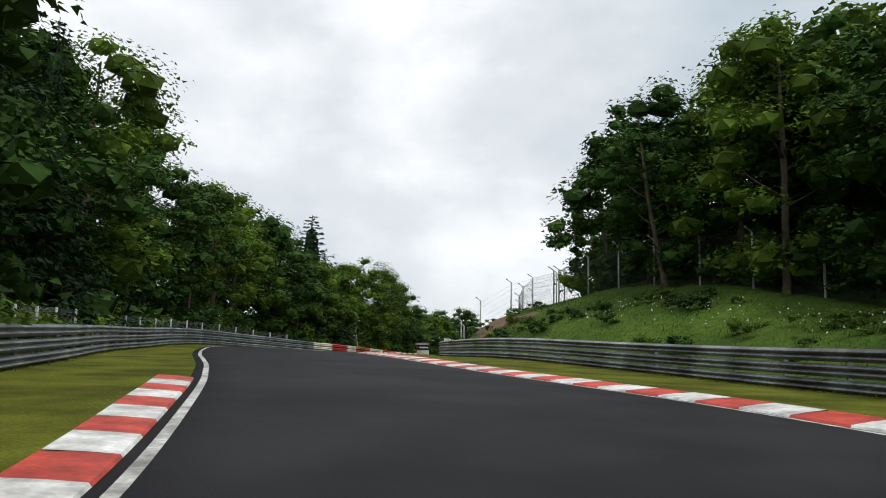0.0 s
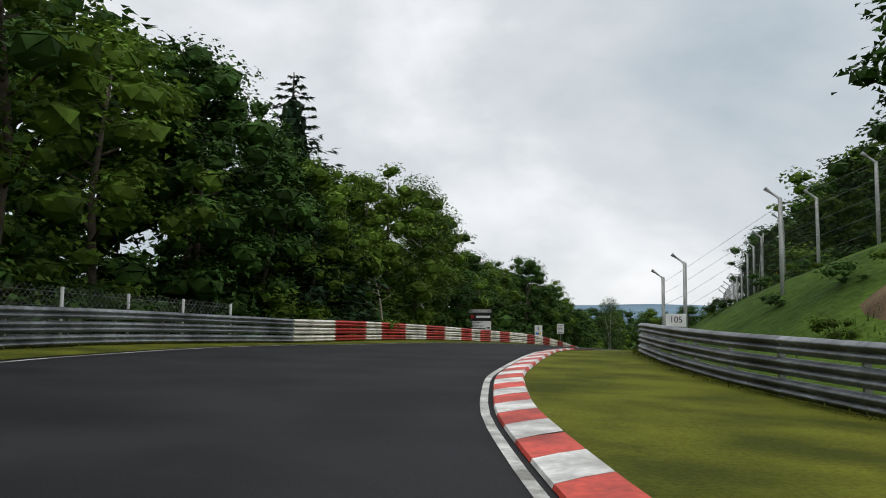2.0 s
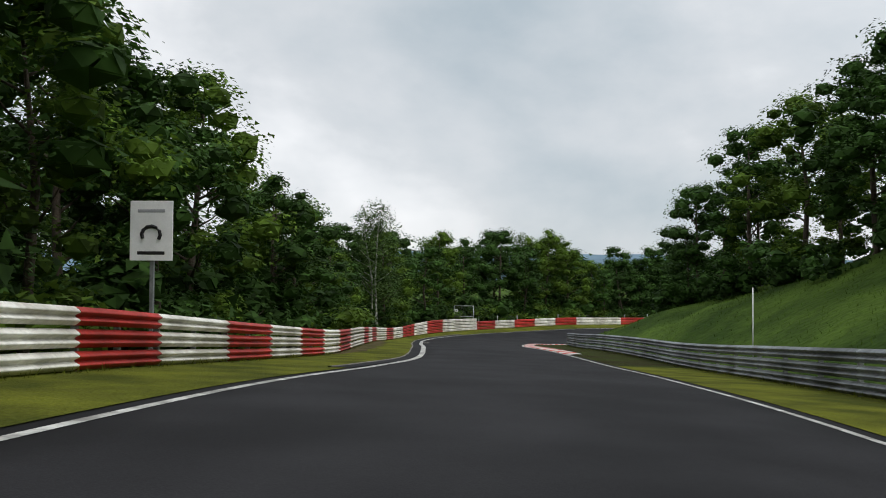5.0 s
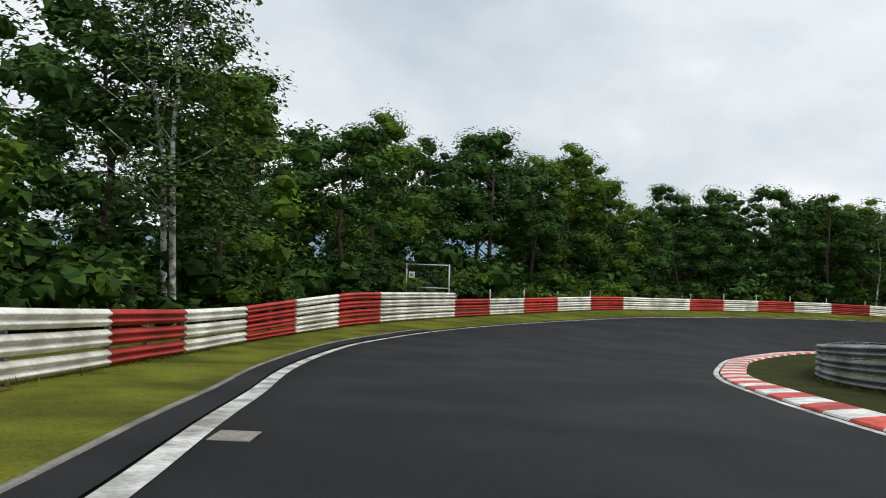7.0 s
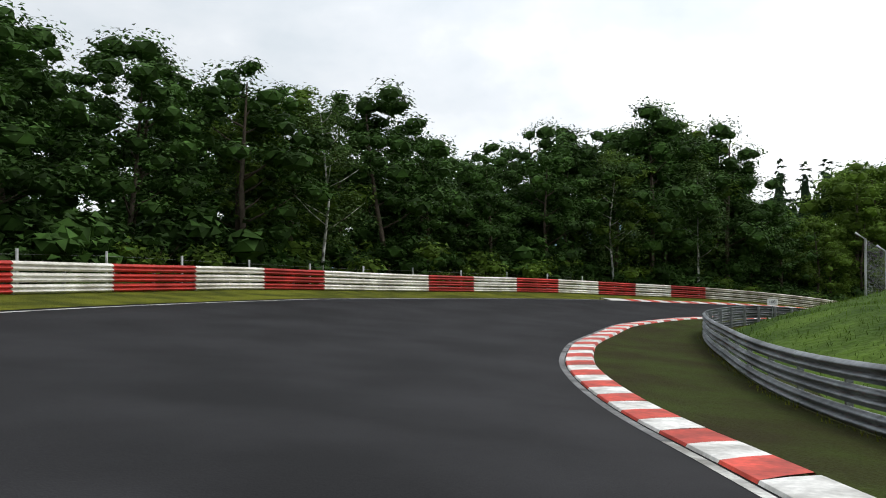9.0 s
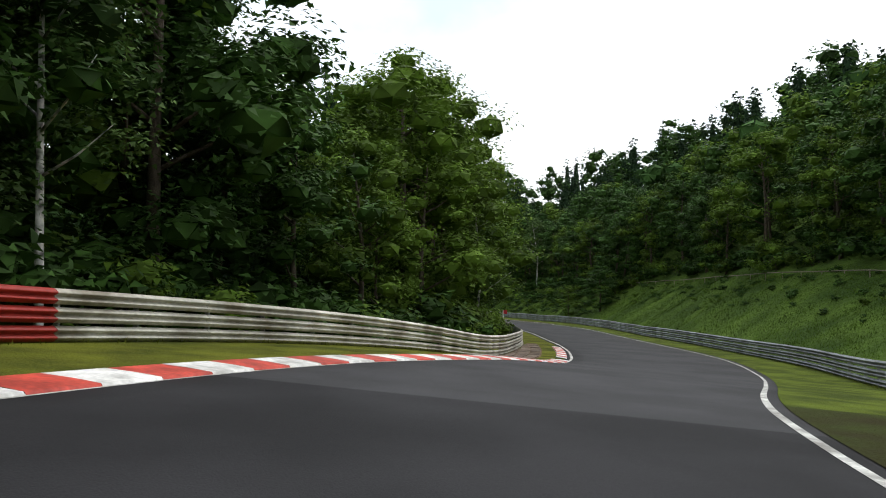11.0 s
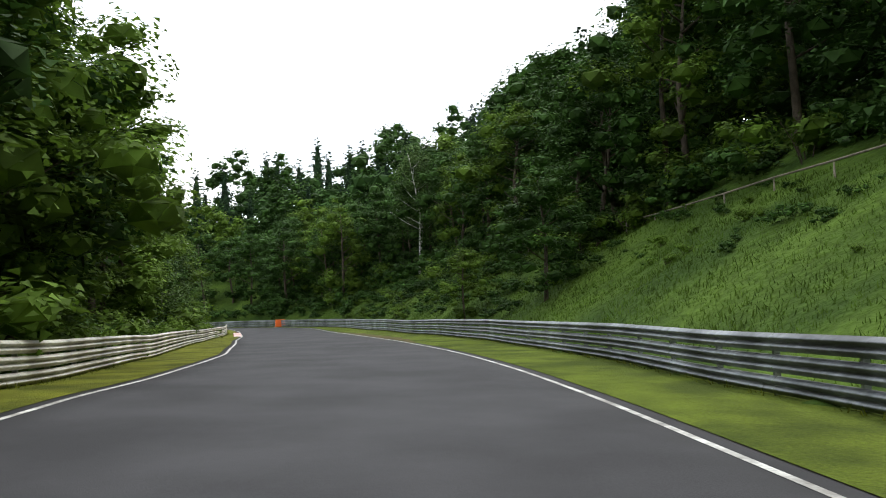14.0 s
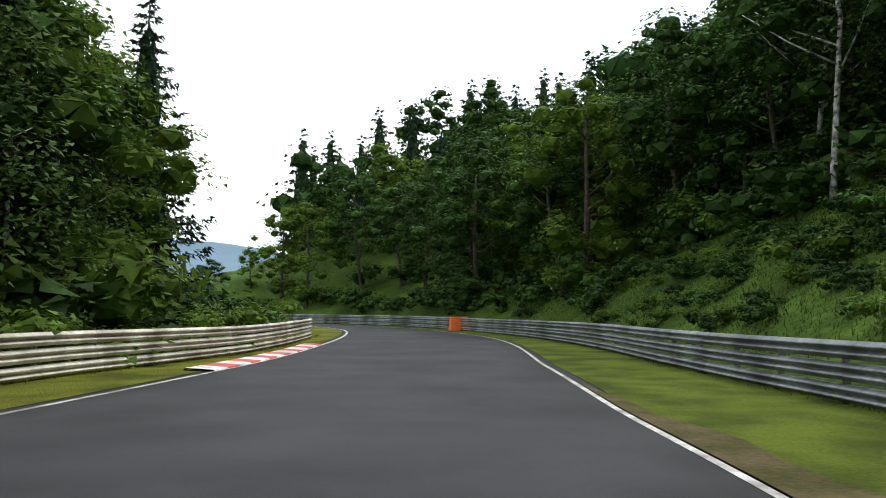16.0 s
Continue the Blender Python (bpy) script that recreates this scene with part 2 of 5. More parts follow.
def catmull(c, n):
    out = []
    p = np.vstack([2 * c[0] - c[1], c, 2 * c[-1] - c[-2]])
    for i in range(1, len(p) - 2):
        for k in range(n):
            t = k / n
            out.append(0.5 * (2 * p[i] + (p[i + 1] - p[i - 1]) * t + (2 * p[i - 1] - 5 * p[i] + 4 * p[i + 1] - p[i + 2]) * t**2
                              + (3 * p[i] - p[i - 1] - 3 * p[i + 1] + p[i + 2]) * t**3))
    out.append(c[-1])
    return np.array(out)


AX = catmull(ctrl, 10)
AS = S0 + np.r_[0, np.cumsum(np.linalg.norm(np.diff(AX[:, :2], axis=0), axis=1))]
AT = np.gradient(AX[:, :2], axis=0)
AT /= np.linalg.norm(AT, axis=1)[:, None]
S_END = AS[-1]


def table(pairs):
    a = np.array(pairs, float)
    return lambda s: np.interp(s, a[:, 0], a[:, 1])


def even(values, start=-20.0, step=5.0):
    """Values at even stations."""
    ss = start + step * np.arange(len(values))
    return lambda s: np.interp(s, ss, values)


EDGE_L = even([1.47, 1.50, 1.57, 1.71, 1.94, 2.28, 2.75, 3.14, 3.62, 4.24, 4.97, 5.96, 7.05, 7.64, 7.62, 7.23, 6.61, 5.90, 5.14, 4.40, 3.72, 3.35, 2.98, 2.67, 2.68, 2.82, 2.90, 2.86, 2.65, 2.35, 2.02, 1.71, 1.46, 1.31, 1.30, 1.47, 1.88, 2.79, 4.27, 5.71, 6.62, 7.48, 8.29, 8.92, 9.35, 9.78, 10.18, 10.36, 10.14, 9.58, 8.77, 7.85, 6.89, 6.06, 5.40, 4.83, 4.29, 3.76, 3.25, 2.81, 2.50, 2.37, 2.50, 2.85, 3.24, 3.70, 4.05, 4.31, 4.58, 4.95, 5.30, 5.42, 5.38, 5.30, 5.29, 5.49, 5.64, 5.87, 6.21, 6.48, 6.58, 6.45, 6.45, 6.45, 6.30, 6.00, 5.70, 5.40, 5.20])
EDGE_R = even([-5.46, -5.58, -5.66, -5.68, -5.58, -5.29, -4.75, -4.13, -3.47, -2.87, -2.23, -1.41, -0.42, -0.10, -0.14, -0.67, -1.19, -1.92, -2.72, -3.32, -3.92, -4.14, -4.32, -4.44, -4.31, -4.12, -3.99, -4.04, -4.26, -4.56, -4.87, -5.10, -5.20, -5.16, -4.98, -4.66, -4.30, -4.06, -3.71, -3.36, -3.07, -2.60, -2.37, -2.08, -1.92, -1.91, -1.47, -0.91, -0.66, -0.79, -0.68, -1.16, -1.63, -1.92, -2.02, -2.23, -2.54, -2.99, -3.54, -4.10, -4.60, -4.95, -5.06, -4.86, -4.36, -3.73, -3.19, -2.87, -2.75, -2.61, -2.54, -2.47, -2.49, -2.48, -2.34, -2.32, -2.08, -1.95, -1.83, -1.60, -1.19, -1.05, -0.93, -1.04, -1.23, -1.41, -1.50, -1.49, -1.42])
RAIL_L = even([6.01, 6.06, 6.12, 6.20, 6.30, 6.44, 6.63, 6.86, 7.16, 7.52, 7.96, 8.53, 9.14, 9.63, 9.80, 9.52, 8.88, 8.07, 7.42, 7.14, 6.81, 6.40, 6.07, 5.76, 5.55, 5.38, 5.31, 5.28, 5.21, 5.12, 5.02, 4.90, 4.75, 4.60, 4.51, 4.58, 5.00, 5.67, 6.84, 8.13, 9.34, 10.34, 11.27, 11.96, 12.48, 12.90, 13.15, 13.30, 13.26, 12.84, 12.16, 11.30, 10.50, 9.88, 9.37, 8.92, 8.51, 7.87, 7.13, 6.41, 5.83, 5.41, 5.22, 5.29, 5.61, 5.96, 6.18, 6.38, 6.78, 7.10, 7.32, 7.52, 7.77, 8.01, 8.14, 8.22, 8.43, 8.67, 8.88, 9.02, 9.06, 8.92, 8.56, 8.11, 7.71, 7.37, 7.14, 6.99, 6.92])
RAIL_R = even([-7.45, -7.63, -7.84, -8.11, -8.42, -8.76, -9.05, -9.15, -9.00, -8.53, -7.74, -6.77, -5.75, -4.90, -4.29, -4.09, -4.18, -4.71, -5.57, -6.37, -7.00, -7.48, -7.74, -7.93, -7.92, -7.74, -7.51, -7.34, -7.30, -7.41, -7.65, -7.92, -8.15, -8.29, -8.32, -8.19, -7.87, -7.31, -6.60, -5.92, -5.60, -5.62, -5.39, -5.06, -4.82, -4.79, -4.88, -4.81, -4.71, -4.37, -3.98, -4.26, -4.70, -5.15, -5.73, -6.29, -6.79, -7.23, -7.59, -7.87, -8.04, -8.09, -7.95, -7.62, -7.17, -6.69, -6.18, -5.68, -5.34, -5.27, -5.12, -5.21, -5.28, -5.35, -5.51, -5.49, -5.47, -5.25, -5.00, -4.85, -4.62, -4.23, -3.97, -3.86, -3.78, -3.73, -3.70, -3.67, -3.61])
BANK = even([-0.004, -0.008, -0.011, -0.014, -0.016, -0.015, -0.004, 0.002, 0.003, 0.002, 0.001, 0.004, 0.017, 0.026, 0.025, 0.018, 0.007, 0.005, 0.019, 0.027, 0.031, 0.035, 0.038, 0.035, 0.040, 0.045, 0.053, 0.054, 0.044, 0.038, 0.034, 0.032, 0.029, 0.027, 0.027, 0.023, 0.016, 0.005, -0.002, 0.011, 0.026, 0.035, 0.041, 0.050, 0.063, 0.081, 0.088, 0.089, 0.089, 0.092, 0.087, 0.081, 0.078, 0.083, 0.086, 0.082, 0.076, 0.072, 0.072, 0.066, 0.050, 0.041, 0.041, 0.041, 0.038, 0.034, 0.030, 0.026, 0.029, 0.024, 0.026, 0.011, 0.008, 0.004, -0.006, -0.002, -0.005, -0.004, -0.004, -0.011, -0.015, -0.012, -0.015, -0.019, -0.014, -0.006, 0.002, 0.010, 0.014])


def smooth_fn(f, w=2.0):
    ss = np.arange(S0 - 20, S_END + 20, 0.5)
    k = np.hanning(int(w * 2) * 2 + 1)
    k /= k.sum()
    v = np.convolve(np.pad(f(ss), len(k) // 2, mode="edge"), k, mode="valid")
    return lambda s: np.interp(s, ss, v)


EDGE_L, EDGE_R, RAIL_L, RAIL_R, BANK = (smooth_fn(f) for f in (EDGE_L, EDGE_R, RAIL_L, RAIL_R, BANK))


def axis(s):
    p = np.stack([np.interp(s, AS, AX[:, k]) for k in range(3)], -1)
    t = np.stack([np.interp(s, AS, AT[:, k]) for k in range(2)], -1)
    t = t / np.linalg.norm(t, axis=-1, keepdims=True)
    return p, t


def at(s, l, dz=0.0):
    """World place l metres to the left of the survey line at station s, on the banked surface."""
    s, l = np.asarray(s, float), np.asarray(l, float)
    p, t = axis(s)
    x = p[..., 0] - t[..., 1] * l
    y = p[..., 1] + t[..., 0] * l
    z = p[..., 2] + BANK(s) * l + dz
    return np.stack([x, y, z + 0 * x], -1)


def heading(s):
    _, t = axis(s)
    return math.degrees(math.atan2(-t[0], t[1]))


def station(x, y):
    """Nearest station and offset of many places."""
    x, y = np.ravel(x), np.ravel(y)
    ss, ll = np.empty(len(x)), np.empty(len(x))
    for a in range(0, len(x), 4000):
        d = (x[a:a + 4000, None] - AX[None, ::2, 0])**2 + (y[a:a + 4000, None] - AX[None, ::2, 1])**2
        i = d.argmin(1) * 2
        i = np.clip(i, 0, len(AX) - 1)
        dx, dy = x[a:a + 4000] - AX[i, 0], y[a:a + 4000] - AX[i, 1]
        lat = -dx * AT[i, 1] + dy * AT[i, 0]
        far = np.sqrt(dx**2 + dy**2)
        ll[a:a + 4000] = np.where(lat < 0, -far, far)
        ss[a:a + 4000] = AS[i] + dx * AT[i, 0] + dy * AT[i, 1]
    return ss, ll


# height of the land beside the rails: slope and greatest rise
RISE_R = table([(-45, 0.5), (22, 0.52), (34, 0.74), (60, 0.76), (68, 0.66), (90, 0.6), (150, 0.62), (165, 0.55), (180, 0.5), (205, 0.45), (235, 0.35), (248, 0.05), (272, 0.12), (286, 0.5), (300, 0.62), (400, 0.66), (440, 0.5), (500, 0.5)])
TOP_R = table([(-45, 2.6), (22, 2.8), (34, 4.6), (44, 5.1), (60, 5.3), (70, 6.5), (78, 8), (140, 8.5), (155, 6), (165, 4.2), (205, 3.6), (235, 3.4), (244, 3.2), (252, 0.8), (270, 1.0), (286, 8), (310, 26), (345, 28), (380, 32), (462, 30), (472, 12), (484, 1), (500, 1)])
RISE_L = table([(-45, 0.0), (150, 0.0), (200, 0.05), (270, 0.02), (300, -0.03), (380, -0.10), (420, -0.16), (500, -0.16)])


def land(s, l):
    """Height over the road's level at station s beside the track."""
    dr = np.maximum(0, -l + RAIL_R(s) - 0.5)
    dl = np.maximum(0, l - RAIL_L(s) - 1.0)
    top = TOP_R(s)
    hr = top * (1 - np.exp(-RISE_R(s) * dr / np.maximum(top, 0.1) * 1.15))
    hl = RISE_L(s) * np.minimum(dl, 60)
    return np.where(l < 0, hr, hl)


def land_z(x, y):
    s, l = station(x, y)
    sc = np.clip(s, AS[0], AS[-1])
    p, _ = axis(sc)
    base = p[:, 2] + BANK(sc) * np.clip(l, RAIL_R(sc), RAIL_L(sc))
    h = land(sc, l)
    n1 = 0.35 * np.sin(x * 0.31 + 1.3 * np.sin(y * 0.17)) * np.sin(y * 0.27 + 0.9 * np.sin(x * 0.21))
    n2 = 0.12 * np.sin(x * 1.1 + np.sin(y * 0.9)) * np.sin(y * 1.3 + np.sin(x * 0.7))
    out = np.clip((np.maximum(RAIL_R(sc) - l, l - RAIL_L(sc)) - 1.0) / 3.0, 0, 1)
    z = base + h + (n1 + n2) * out
    near = (l > RAIL_R(sc) - 0.6) & (l < RAIL_L(sc) + 0.9)
    z = np.where(near, z - 0.45, z)
    # far hills
    far = np.clip((np.abs(l) - 90) / 200, 0, 1)
    return z + far * (-9 + 5 * np.sin(x * 0.011) * np.sin(y * 0.013))


# ---------------------------------------------------------------- ground: one sheet to the horizon
def spaced(lo, hi, step, reach):
    a = list(np.arange(lo, hi + 0.1, step))
    d, p, q = step, a[0], a[-1]
    left, right = [], []
    while p > -reach:
        d *= 1.22
        p -= d
        left.append(p)
    d = step
    while q < reach:
        d *= 1.22
        q += d
        right.append(q)
    return np.array(left[::-1] + a + right)


gx, gy = spaced(-70, 380, 2.1, 4200), spaced(-70, 300, 2.1, 4200)
XX, YY = np.meshgrid(gx, gy, indexing="ij")
ZZ = land_z(XX.ravel(), YY.ravel())
nx, ny = XX.shape
idx = np.arange(nx * ny).reshape(nx, ny)
quads = np.stack([idx[:-1, :-1], idx[1:, :-1], idx[1:, 1:], idx[:-1, 1:]], -1).reshape(-1, 4)


def sheet_z(x, y):
    """Height of the ground sheet itself, between its grid points."""
    i, j = np.clip(np.searchsorted(gx, x) - 1, 0, nx - 2), np.clip(np.searchsorted(gy, y) - 1, 0, ny - 2)
    u, w = (x - gx[i]) / (gx[i + 1] - gx[i]), (y - gy[j]) / (gy[j + 1] - gy[j])
    z = ZZ.reshape(nx, ny)
    return (1 - u) * (1 - w) * z[i, j] + u * (1 - w) * z[i + 1, j] + (1 - u) * w * z[i, j + 1] + u * w * z[i + 1, j + 1]


ground_ob = mesh_object("ground", np.stack([XX.ravel(), YY.ravel(), ZZ], -1), quads.tolist(), M_GROUND, smooth=True)
tagged(ground_ob, "rolling green hillside ground under forest and grass", "ground", kind="structure")


def strip(name, f0, f1, s0, s1, material, dz0=0.0, dz1=0.0, across=2, step=1.0, parent=None, skirt=0.0):
    """A sheet along the track between two offsets."""
    ss = np.linspace(s0, s1, max(2, int((s1 - s0) / step) + 1))
    rows = []
    for k in range(across + 1):
        u = k / across
        rows.append(at(ss, (1 - u) * f0(ss) + u * f1(ss), (1 - u) * dz0 + u * dz1))
    if skirt:
        rows = [rows[0] - [0, 0, skirt]] + rows + [rows[-1] - [0, 0, skirt]]
    n, c = len(ss), len(rows)
    v = np.stack(rows, 1).reshape(-1, 3)
    fs = [(i * c + k, i * c + k + 1, (i + 1) * c + k + 1, (i + 1) * c + k) for i in range(n - 1) for k in range(c - 1)]
    fs = [tuple(reversed(f)) if f0(np.array([s0]))[0] < f1(np.array([s0]))[0] else f for f in fs]
    fs = [tuple(reversed(f)) for f in fs]
    return mesh_object(name, v, fs, material, parent, smooth=True)


road = strip("road", lambda s: EDGE_R(s) - 0.35, lambda s: EDGE_L(s) + 0.35, S0, 258, M_ASPHALT, across=8, skirt=0.12)
road_2 = strip("road_valley", lambda s: EDGE_R(s) - 0.35, lambda s: EDGE_L(s) + 0.35, 258, S_END, M_ASPHALT2, across=8, skirt=0.12)
tagged(road_2, "lighter grey asphalt of the race track down the valley", "road", kind="structure")
tagged(road, "dark smooth asphalt race track with white edge lines", "road", kind="structure")
vl = strip("verge_left", lambda s: EDGE_L(s) + 0.3, lambda s: RAIL_L(s) + 2.2, S0, S_END, M_GRASS, 0.01, 0.02, across=6)
tagged(vl, "mown grass verge between asphalt and guardrail", "verge", kind="structure")
for part_name, a, z, m in (("verge_right", S0, 139, M_GRASS), ("verge_inner", 139, 262, M_GRASS_R), ("verge_valley", 262, S_END, M_GRASS_V)):
    vr = strip(part_name, lambda s: RAIL_R(s) - 1.6, lambda s: EDGE_R(s) - 0.3, a, z, m, 0.02, 0.01, across=6)
    tagged(vr, "mown grass verge between asphalt and guardrail", "verge", kind="structure")
LINE_W = table([(-45, 0.12), (60, 0.09), (120, 0.10), (140, 0.20), (166, 0.20), (178, 0.09), (500, 0.09)])
ll = strip("edge_line_left", lambda s: EDGE_L(s) - 0.02, lambda s: EDGE_L(s) + LINE_W(s), S0, S_END, M_LINE, 0.006, 0.006, across=1)
tagged(ll, "white painted edge line along the asphalt", "road marking", kind="structure")
LINE_WR = table([(-45, 0.08), (20, 0.08), (36, 0.09), (60, 0.09), (72, 0.08), (140, 0.10), (165, 0.11), (262, 0.11), (275, 0.08), (500, 0.09)])
lr = strip("edge_line_right", lambda s: EDGE_R(s) - LINE_WR(s), lambda s: EDGE_R(s) + 0.01, S0, 206, M_LINE, 0.006, 0.006, across=1)
lw = strip("edge_line_worn", lambda s: EDGE_R(s) - LINE_WR(s), lambda s: EDGE_R(s) + 0.01, 206, 246, M_WORN, 0.006, 0.006, across=1)
tagged(lw, "worn grey concrete edge strip beside the kerb", "road marking", kind="structure")
lv = strip("edge_line_valley", lambda s: EDGE_R(s) - LINE_WR(s), lambda s: EDGE_R(s) + 0.01, 246, S_END, M_LINE, 0.006, 0.006, across=1)
tagged(lv, "white painted edge line under the grassy slope", "road marking", kind="structure")
tagged(lr, "white painted edge line along the asphalt", "road marking", kind="structure")


# ---------------------------------------------------------------- kerbs: painted blocks laid end to end
def kerb(side, marks, width, gap, label, tail=0.0, skew=0.0):
    """marks: stations and the number of blocks laid up to there; width and gap are tables along the line."""
    f = EDGE_L if side > 0 else EDGE_R
    root = empty("kerb", Matrix.Identity(4), label, "kerb", kind="structure")
    st, nb = zip(*marks)
    joints = np.interp(np.arange(nb[0], nb[-1] + 1), nb, st)
    ends = list(zip(joints[:-1], joints[1:]))
    if tail:
        ends.append((joints[-1], joints[-1] + tail))
    for k, (a, b) in enumerate(ends):
        ss = np.linspace(a, b - 0.008, 4)
        w, g = width(ss), gap(ss)
        lean = skew + 0.03 * rng_kerb.normal()
        v = []
        for u, h in ((0.0, 0.0), (0.03, 0.030), (0.45, 0.055), (0.93, 0.070), (1.0, 0.015)):
            v.append(at(ss + lean * u, f(ss) + side * (g + u * w), h + 0.008))
        v = np.stack(v, 1).reshape(-1, 3)
        c = 5
        fs = [(i * c + j, i * c + j + 1, (i + 1) * c + j + 1, (i + 1) * c + j) for i in range(3) for j in range(c - 1)]
        if side > 0:
            fs = [tuple(reversed(q)) for q in fs]
        mesh_object("kerb_block", v, fs, M_KRED if k % 2 else M_KWHITE, root)
    return root


rng_kerb = np.random.default_rng(5)
kerb(1, [(-11.2, 0), (6.1, 16), (14.6, 24)], table([(0, 0.68)]), table([(0, 0.22)]), "red and white striped concrete kerb beside the asphalt")
kerb(-1, [(-7.4, 0), (9.03, 16), (17.3, 24), (26.32, 34), (43.15, 54), (63.6, 78)], table([(0, 0.85), (30, 0.85), (40, 0.48), (64, 0.5)]), table([(0, 0.09), (28, 0.10), (40, 0.15), (64, 0.15)]),
     "red and white striped concrete kerb round the right-hand bend", skew=0.32)
apron = strip("kerb_apron", lambda s: EDGE_R(s) - 1.15, lambda s: EDGE_R(s) - 0.12, 63.4, 67.9, M_KRED, 0.05, 0.02, across=2)
tagged(apron, "flat red painted apron at the end of the kerb", "kerb", kind="structure")
kerb(-1, [(146.6, 0), (182.55, 42), (192.81, 54), (218.66, 84), (236.57, 104), (251.0, 120)], table([(150, 0.62), (196, 0.60), (216, 0.60), (251, 0.60)]), table([(150, 0.14), (196, 0.15), (216, 0.13), (251, 0.13)]),
     "worn red and white striped kerb round the bend", skew=0.32)
kerb(1, [(245.5, 0), (247.4, 1), (282.0, 37)], table([(0, 0.75)]), table([(0, 0.02)]), "low red and white striped exit kerb")
kerb(1, [(283.9, 0), (289.0, 6), (294.7, 13)], table([(0, 0.5)]), table([(0, 0.24)]), "red and white striped kerb beside grid paving")
kerb(1, [(386.8, 0), (401.0, 14)], table([(0, 0.7)]), table([(0, 0.05)]), "red and white striped kerb at the left bend")


# ---------------------------------------------------------------- guardrails
def beam_profile(z, k=1.0):
    """W-shaped beam, 0.27 high, from its foot at height z: offsets towards the track and heights."""
    return [(q, z + k * h) for q, h in ((-0.02, 0.018), (-0.012, 0.0), (0.004, 0.004), (0.070, 0.056), (0.080, 0.068), (0.074, 0.084), (0.006, 0.118), (-0.004, 0.132), (0.006, 0.146), (0.074, 0.180), (0.080, 0.196), (0.070, 0.210), (0.004, 0.258), (-0.012, 0.264), (-0.02, 0.246))]


POST_ME = bpy.data.meshes.new("rail_post")
_bm = box_data(0.10, 0.06, 1.12, 0.006, -0.25)
_bm.to_mesh(POST_ME)
_bm.free()
POST_ME.materials.append(M_POST)


def rail_arc(f, s0, s1):
    ss = np.arange(s0, s1, 0.25)
    p = at(ss, f(ss))
    return ss, np.r_[0, np.cumsum(np.linalg.norm(np.diff(p[:, :2], axis=0), axis=1))]


def guardrail(side, cuts, label, beams=3, group="guardrails"):
    """cuts: stations and the paint that starts there."""
    f = RAIL_L if side > 0 else RAIL_R
    root = empty("guardrail", Matrix.Identity(4), label, "guardrail", group, kind="structure")
    for (a, paint), (b, _) in zip(cuts[:-1], cuts[1:]):
        ss = np.linspace(a, b - 0.01, 5)
        v, fs = [], []
        tall = side > 0 and 172 < a < 188.5
        for k in range(beams + (1 if tall else 0)):
            base = len(v)
            for s in ss:
                squeeze = float(np.interp(s, (172.8, 180.5), (0.75, 1.0))) if tall else 1.0
                prof = beam_profile(0.03 + k * 0.308 * squeeze, squeeze)
                c = len(prof)
                for q, h in prof:
                    v.append(at(s, f(s) - side * q, h))
            for i in range(len(ss) - 1):
                for j in range(c - 1):
                    g = (base + i * c + j, base + i * c + j + 1, base + (i + 1) * c + j + 1, base + (i + 1) * c + j)
                    fs.append(g if side > 0 else tuple(reversed(g)))
        mesh_object("rail_panel", v, fs, {"w": M_RWHITE, "r": M_RRED, "g": M_STEEL, "p": M_SUNLIT_ZINC}[paint], root, smooth=True)
        for s in (a + 0.1, (a + b) / 2):
            p = at(s, f(s) + side * 0.06)
            share("post", POST_ME, root, pose(*p, 0, 0, heading(s)))
    return root


def stations_from(f, s_start, lengths, back=False):
    """Stations at arc lengths along an offset line, from a station on."""
    ss, arc = rail_arc(f, S0, S_END)
    a = np.interp(s_start, ss, arc)
    out = []
    for d in lengths:
        a = a - d if back else a + d
        out.append(float(np.interp(a, arc, ss)))
    return out


# the long outer rail: plain steel, then red and white panels, then sunlit-coloured zinc
fore = [("r", 4), ("w", 8), ("r", 4), ("w", 4), ("r", 4), ("w", 4), ("r", 4), ("w", 8), ("r", 4), ("w", 4), ("r", 4), ("w", 4), ("r", 4), ("w", 8), ("r", 4), ("w", 4),
        ("r", 4), ("w", 4), ("r", 4), ("w", 4), ("r", 4)]
cut_l = []
s_prev = 179.1
for (paint, d), e in zip(fore, stations_from(RAIL_L, 179.1, [d for _, d in fore])):
    if d == 8:
        cut_l += [(s_prev, paint), ((s_prev + e) / 2, paint)]
    else:
        cut_l.append((s_prev, paint))
    s_prev = e
while s_prev < 404:
    cut_l.append((s_prev, "p"))
    s_prev = stations_from(RAIL_L, s_prev, [4])[0]
cut_l.append((s_prev, "g"))
front = []
s_prev = 65.0
while s_prev > S0 + 5:
    s_prev = stations_from(RAIL_L, s_prev, [4], back=True)[0]
    front.append((s_prev, "g"))
front = front[::-1]
turns = [68.6, 72.4, 74.8, 78.9, 82.6, 86.3, 89.9, 92.4, 94.5, 97.3, 100.0, 103.0, 109.0, 112.0, 115.4, 118.3, 121.7, 124.4, 128, 131.5, 135, 138.5, 142, 145.5, 151.5, 155.1, 158.7, 161.4, 166.7, 169.7, 172.8, 175.9, 179.1]
s_prev, paint = 65.0, "w"
for e in turns:
    front.append((s_prev, paint))
    s_prev, paint = e, ("r" if paint == "w" else "w")
guardrail(1, front + cut_l, "three-beam steel guardrail with red and white painted panels")


def plain_cuts(f, s0, s1):
    out, s = [], s0
    while s < s1:
        out.append((s, "g"))
        s = stations_from(f, s, [4])[0]
    return out


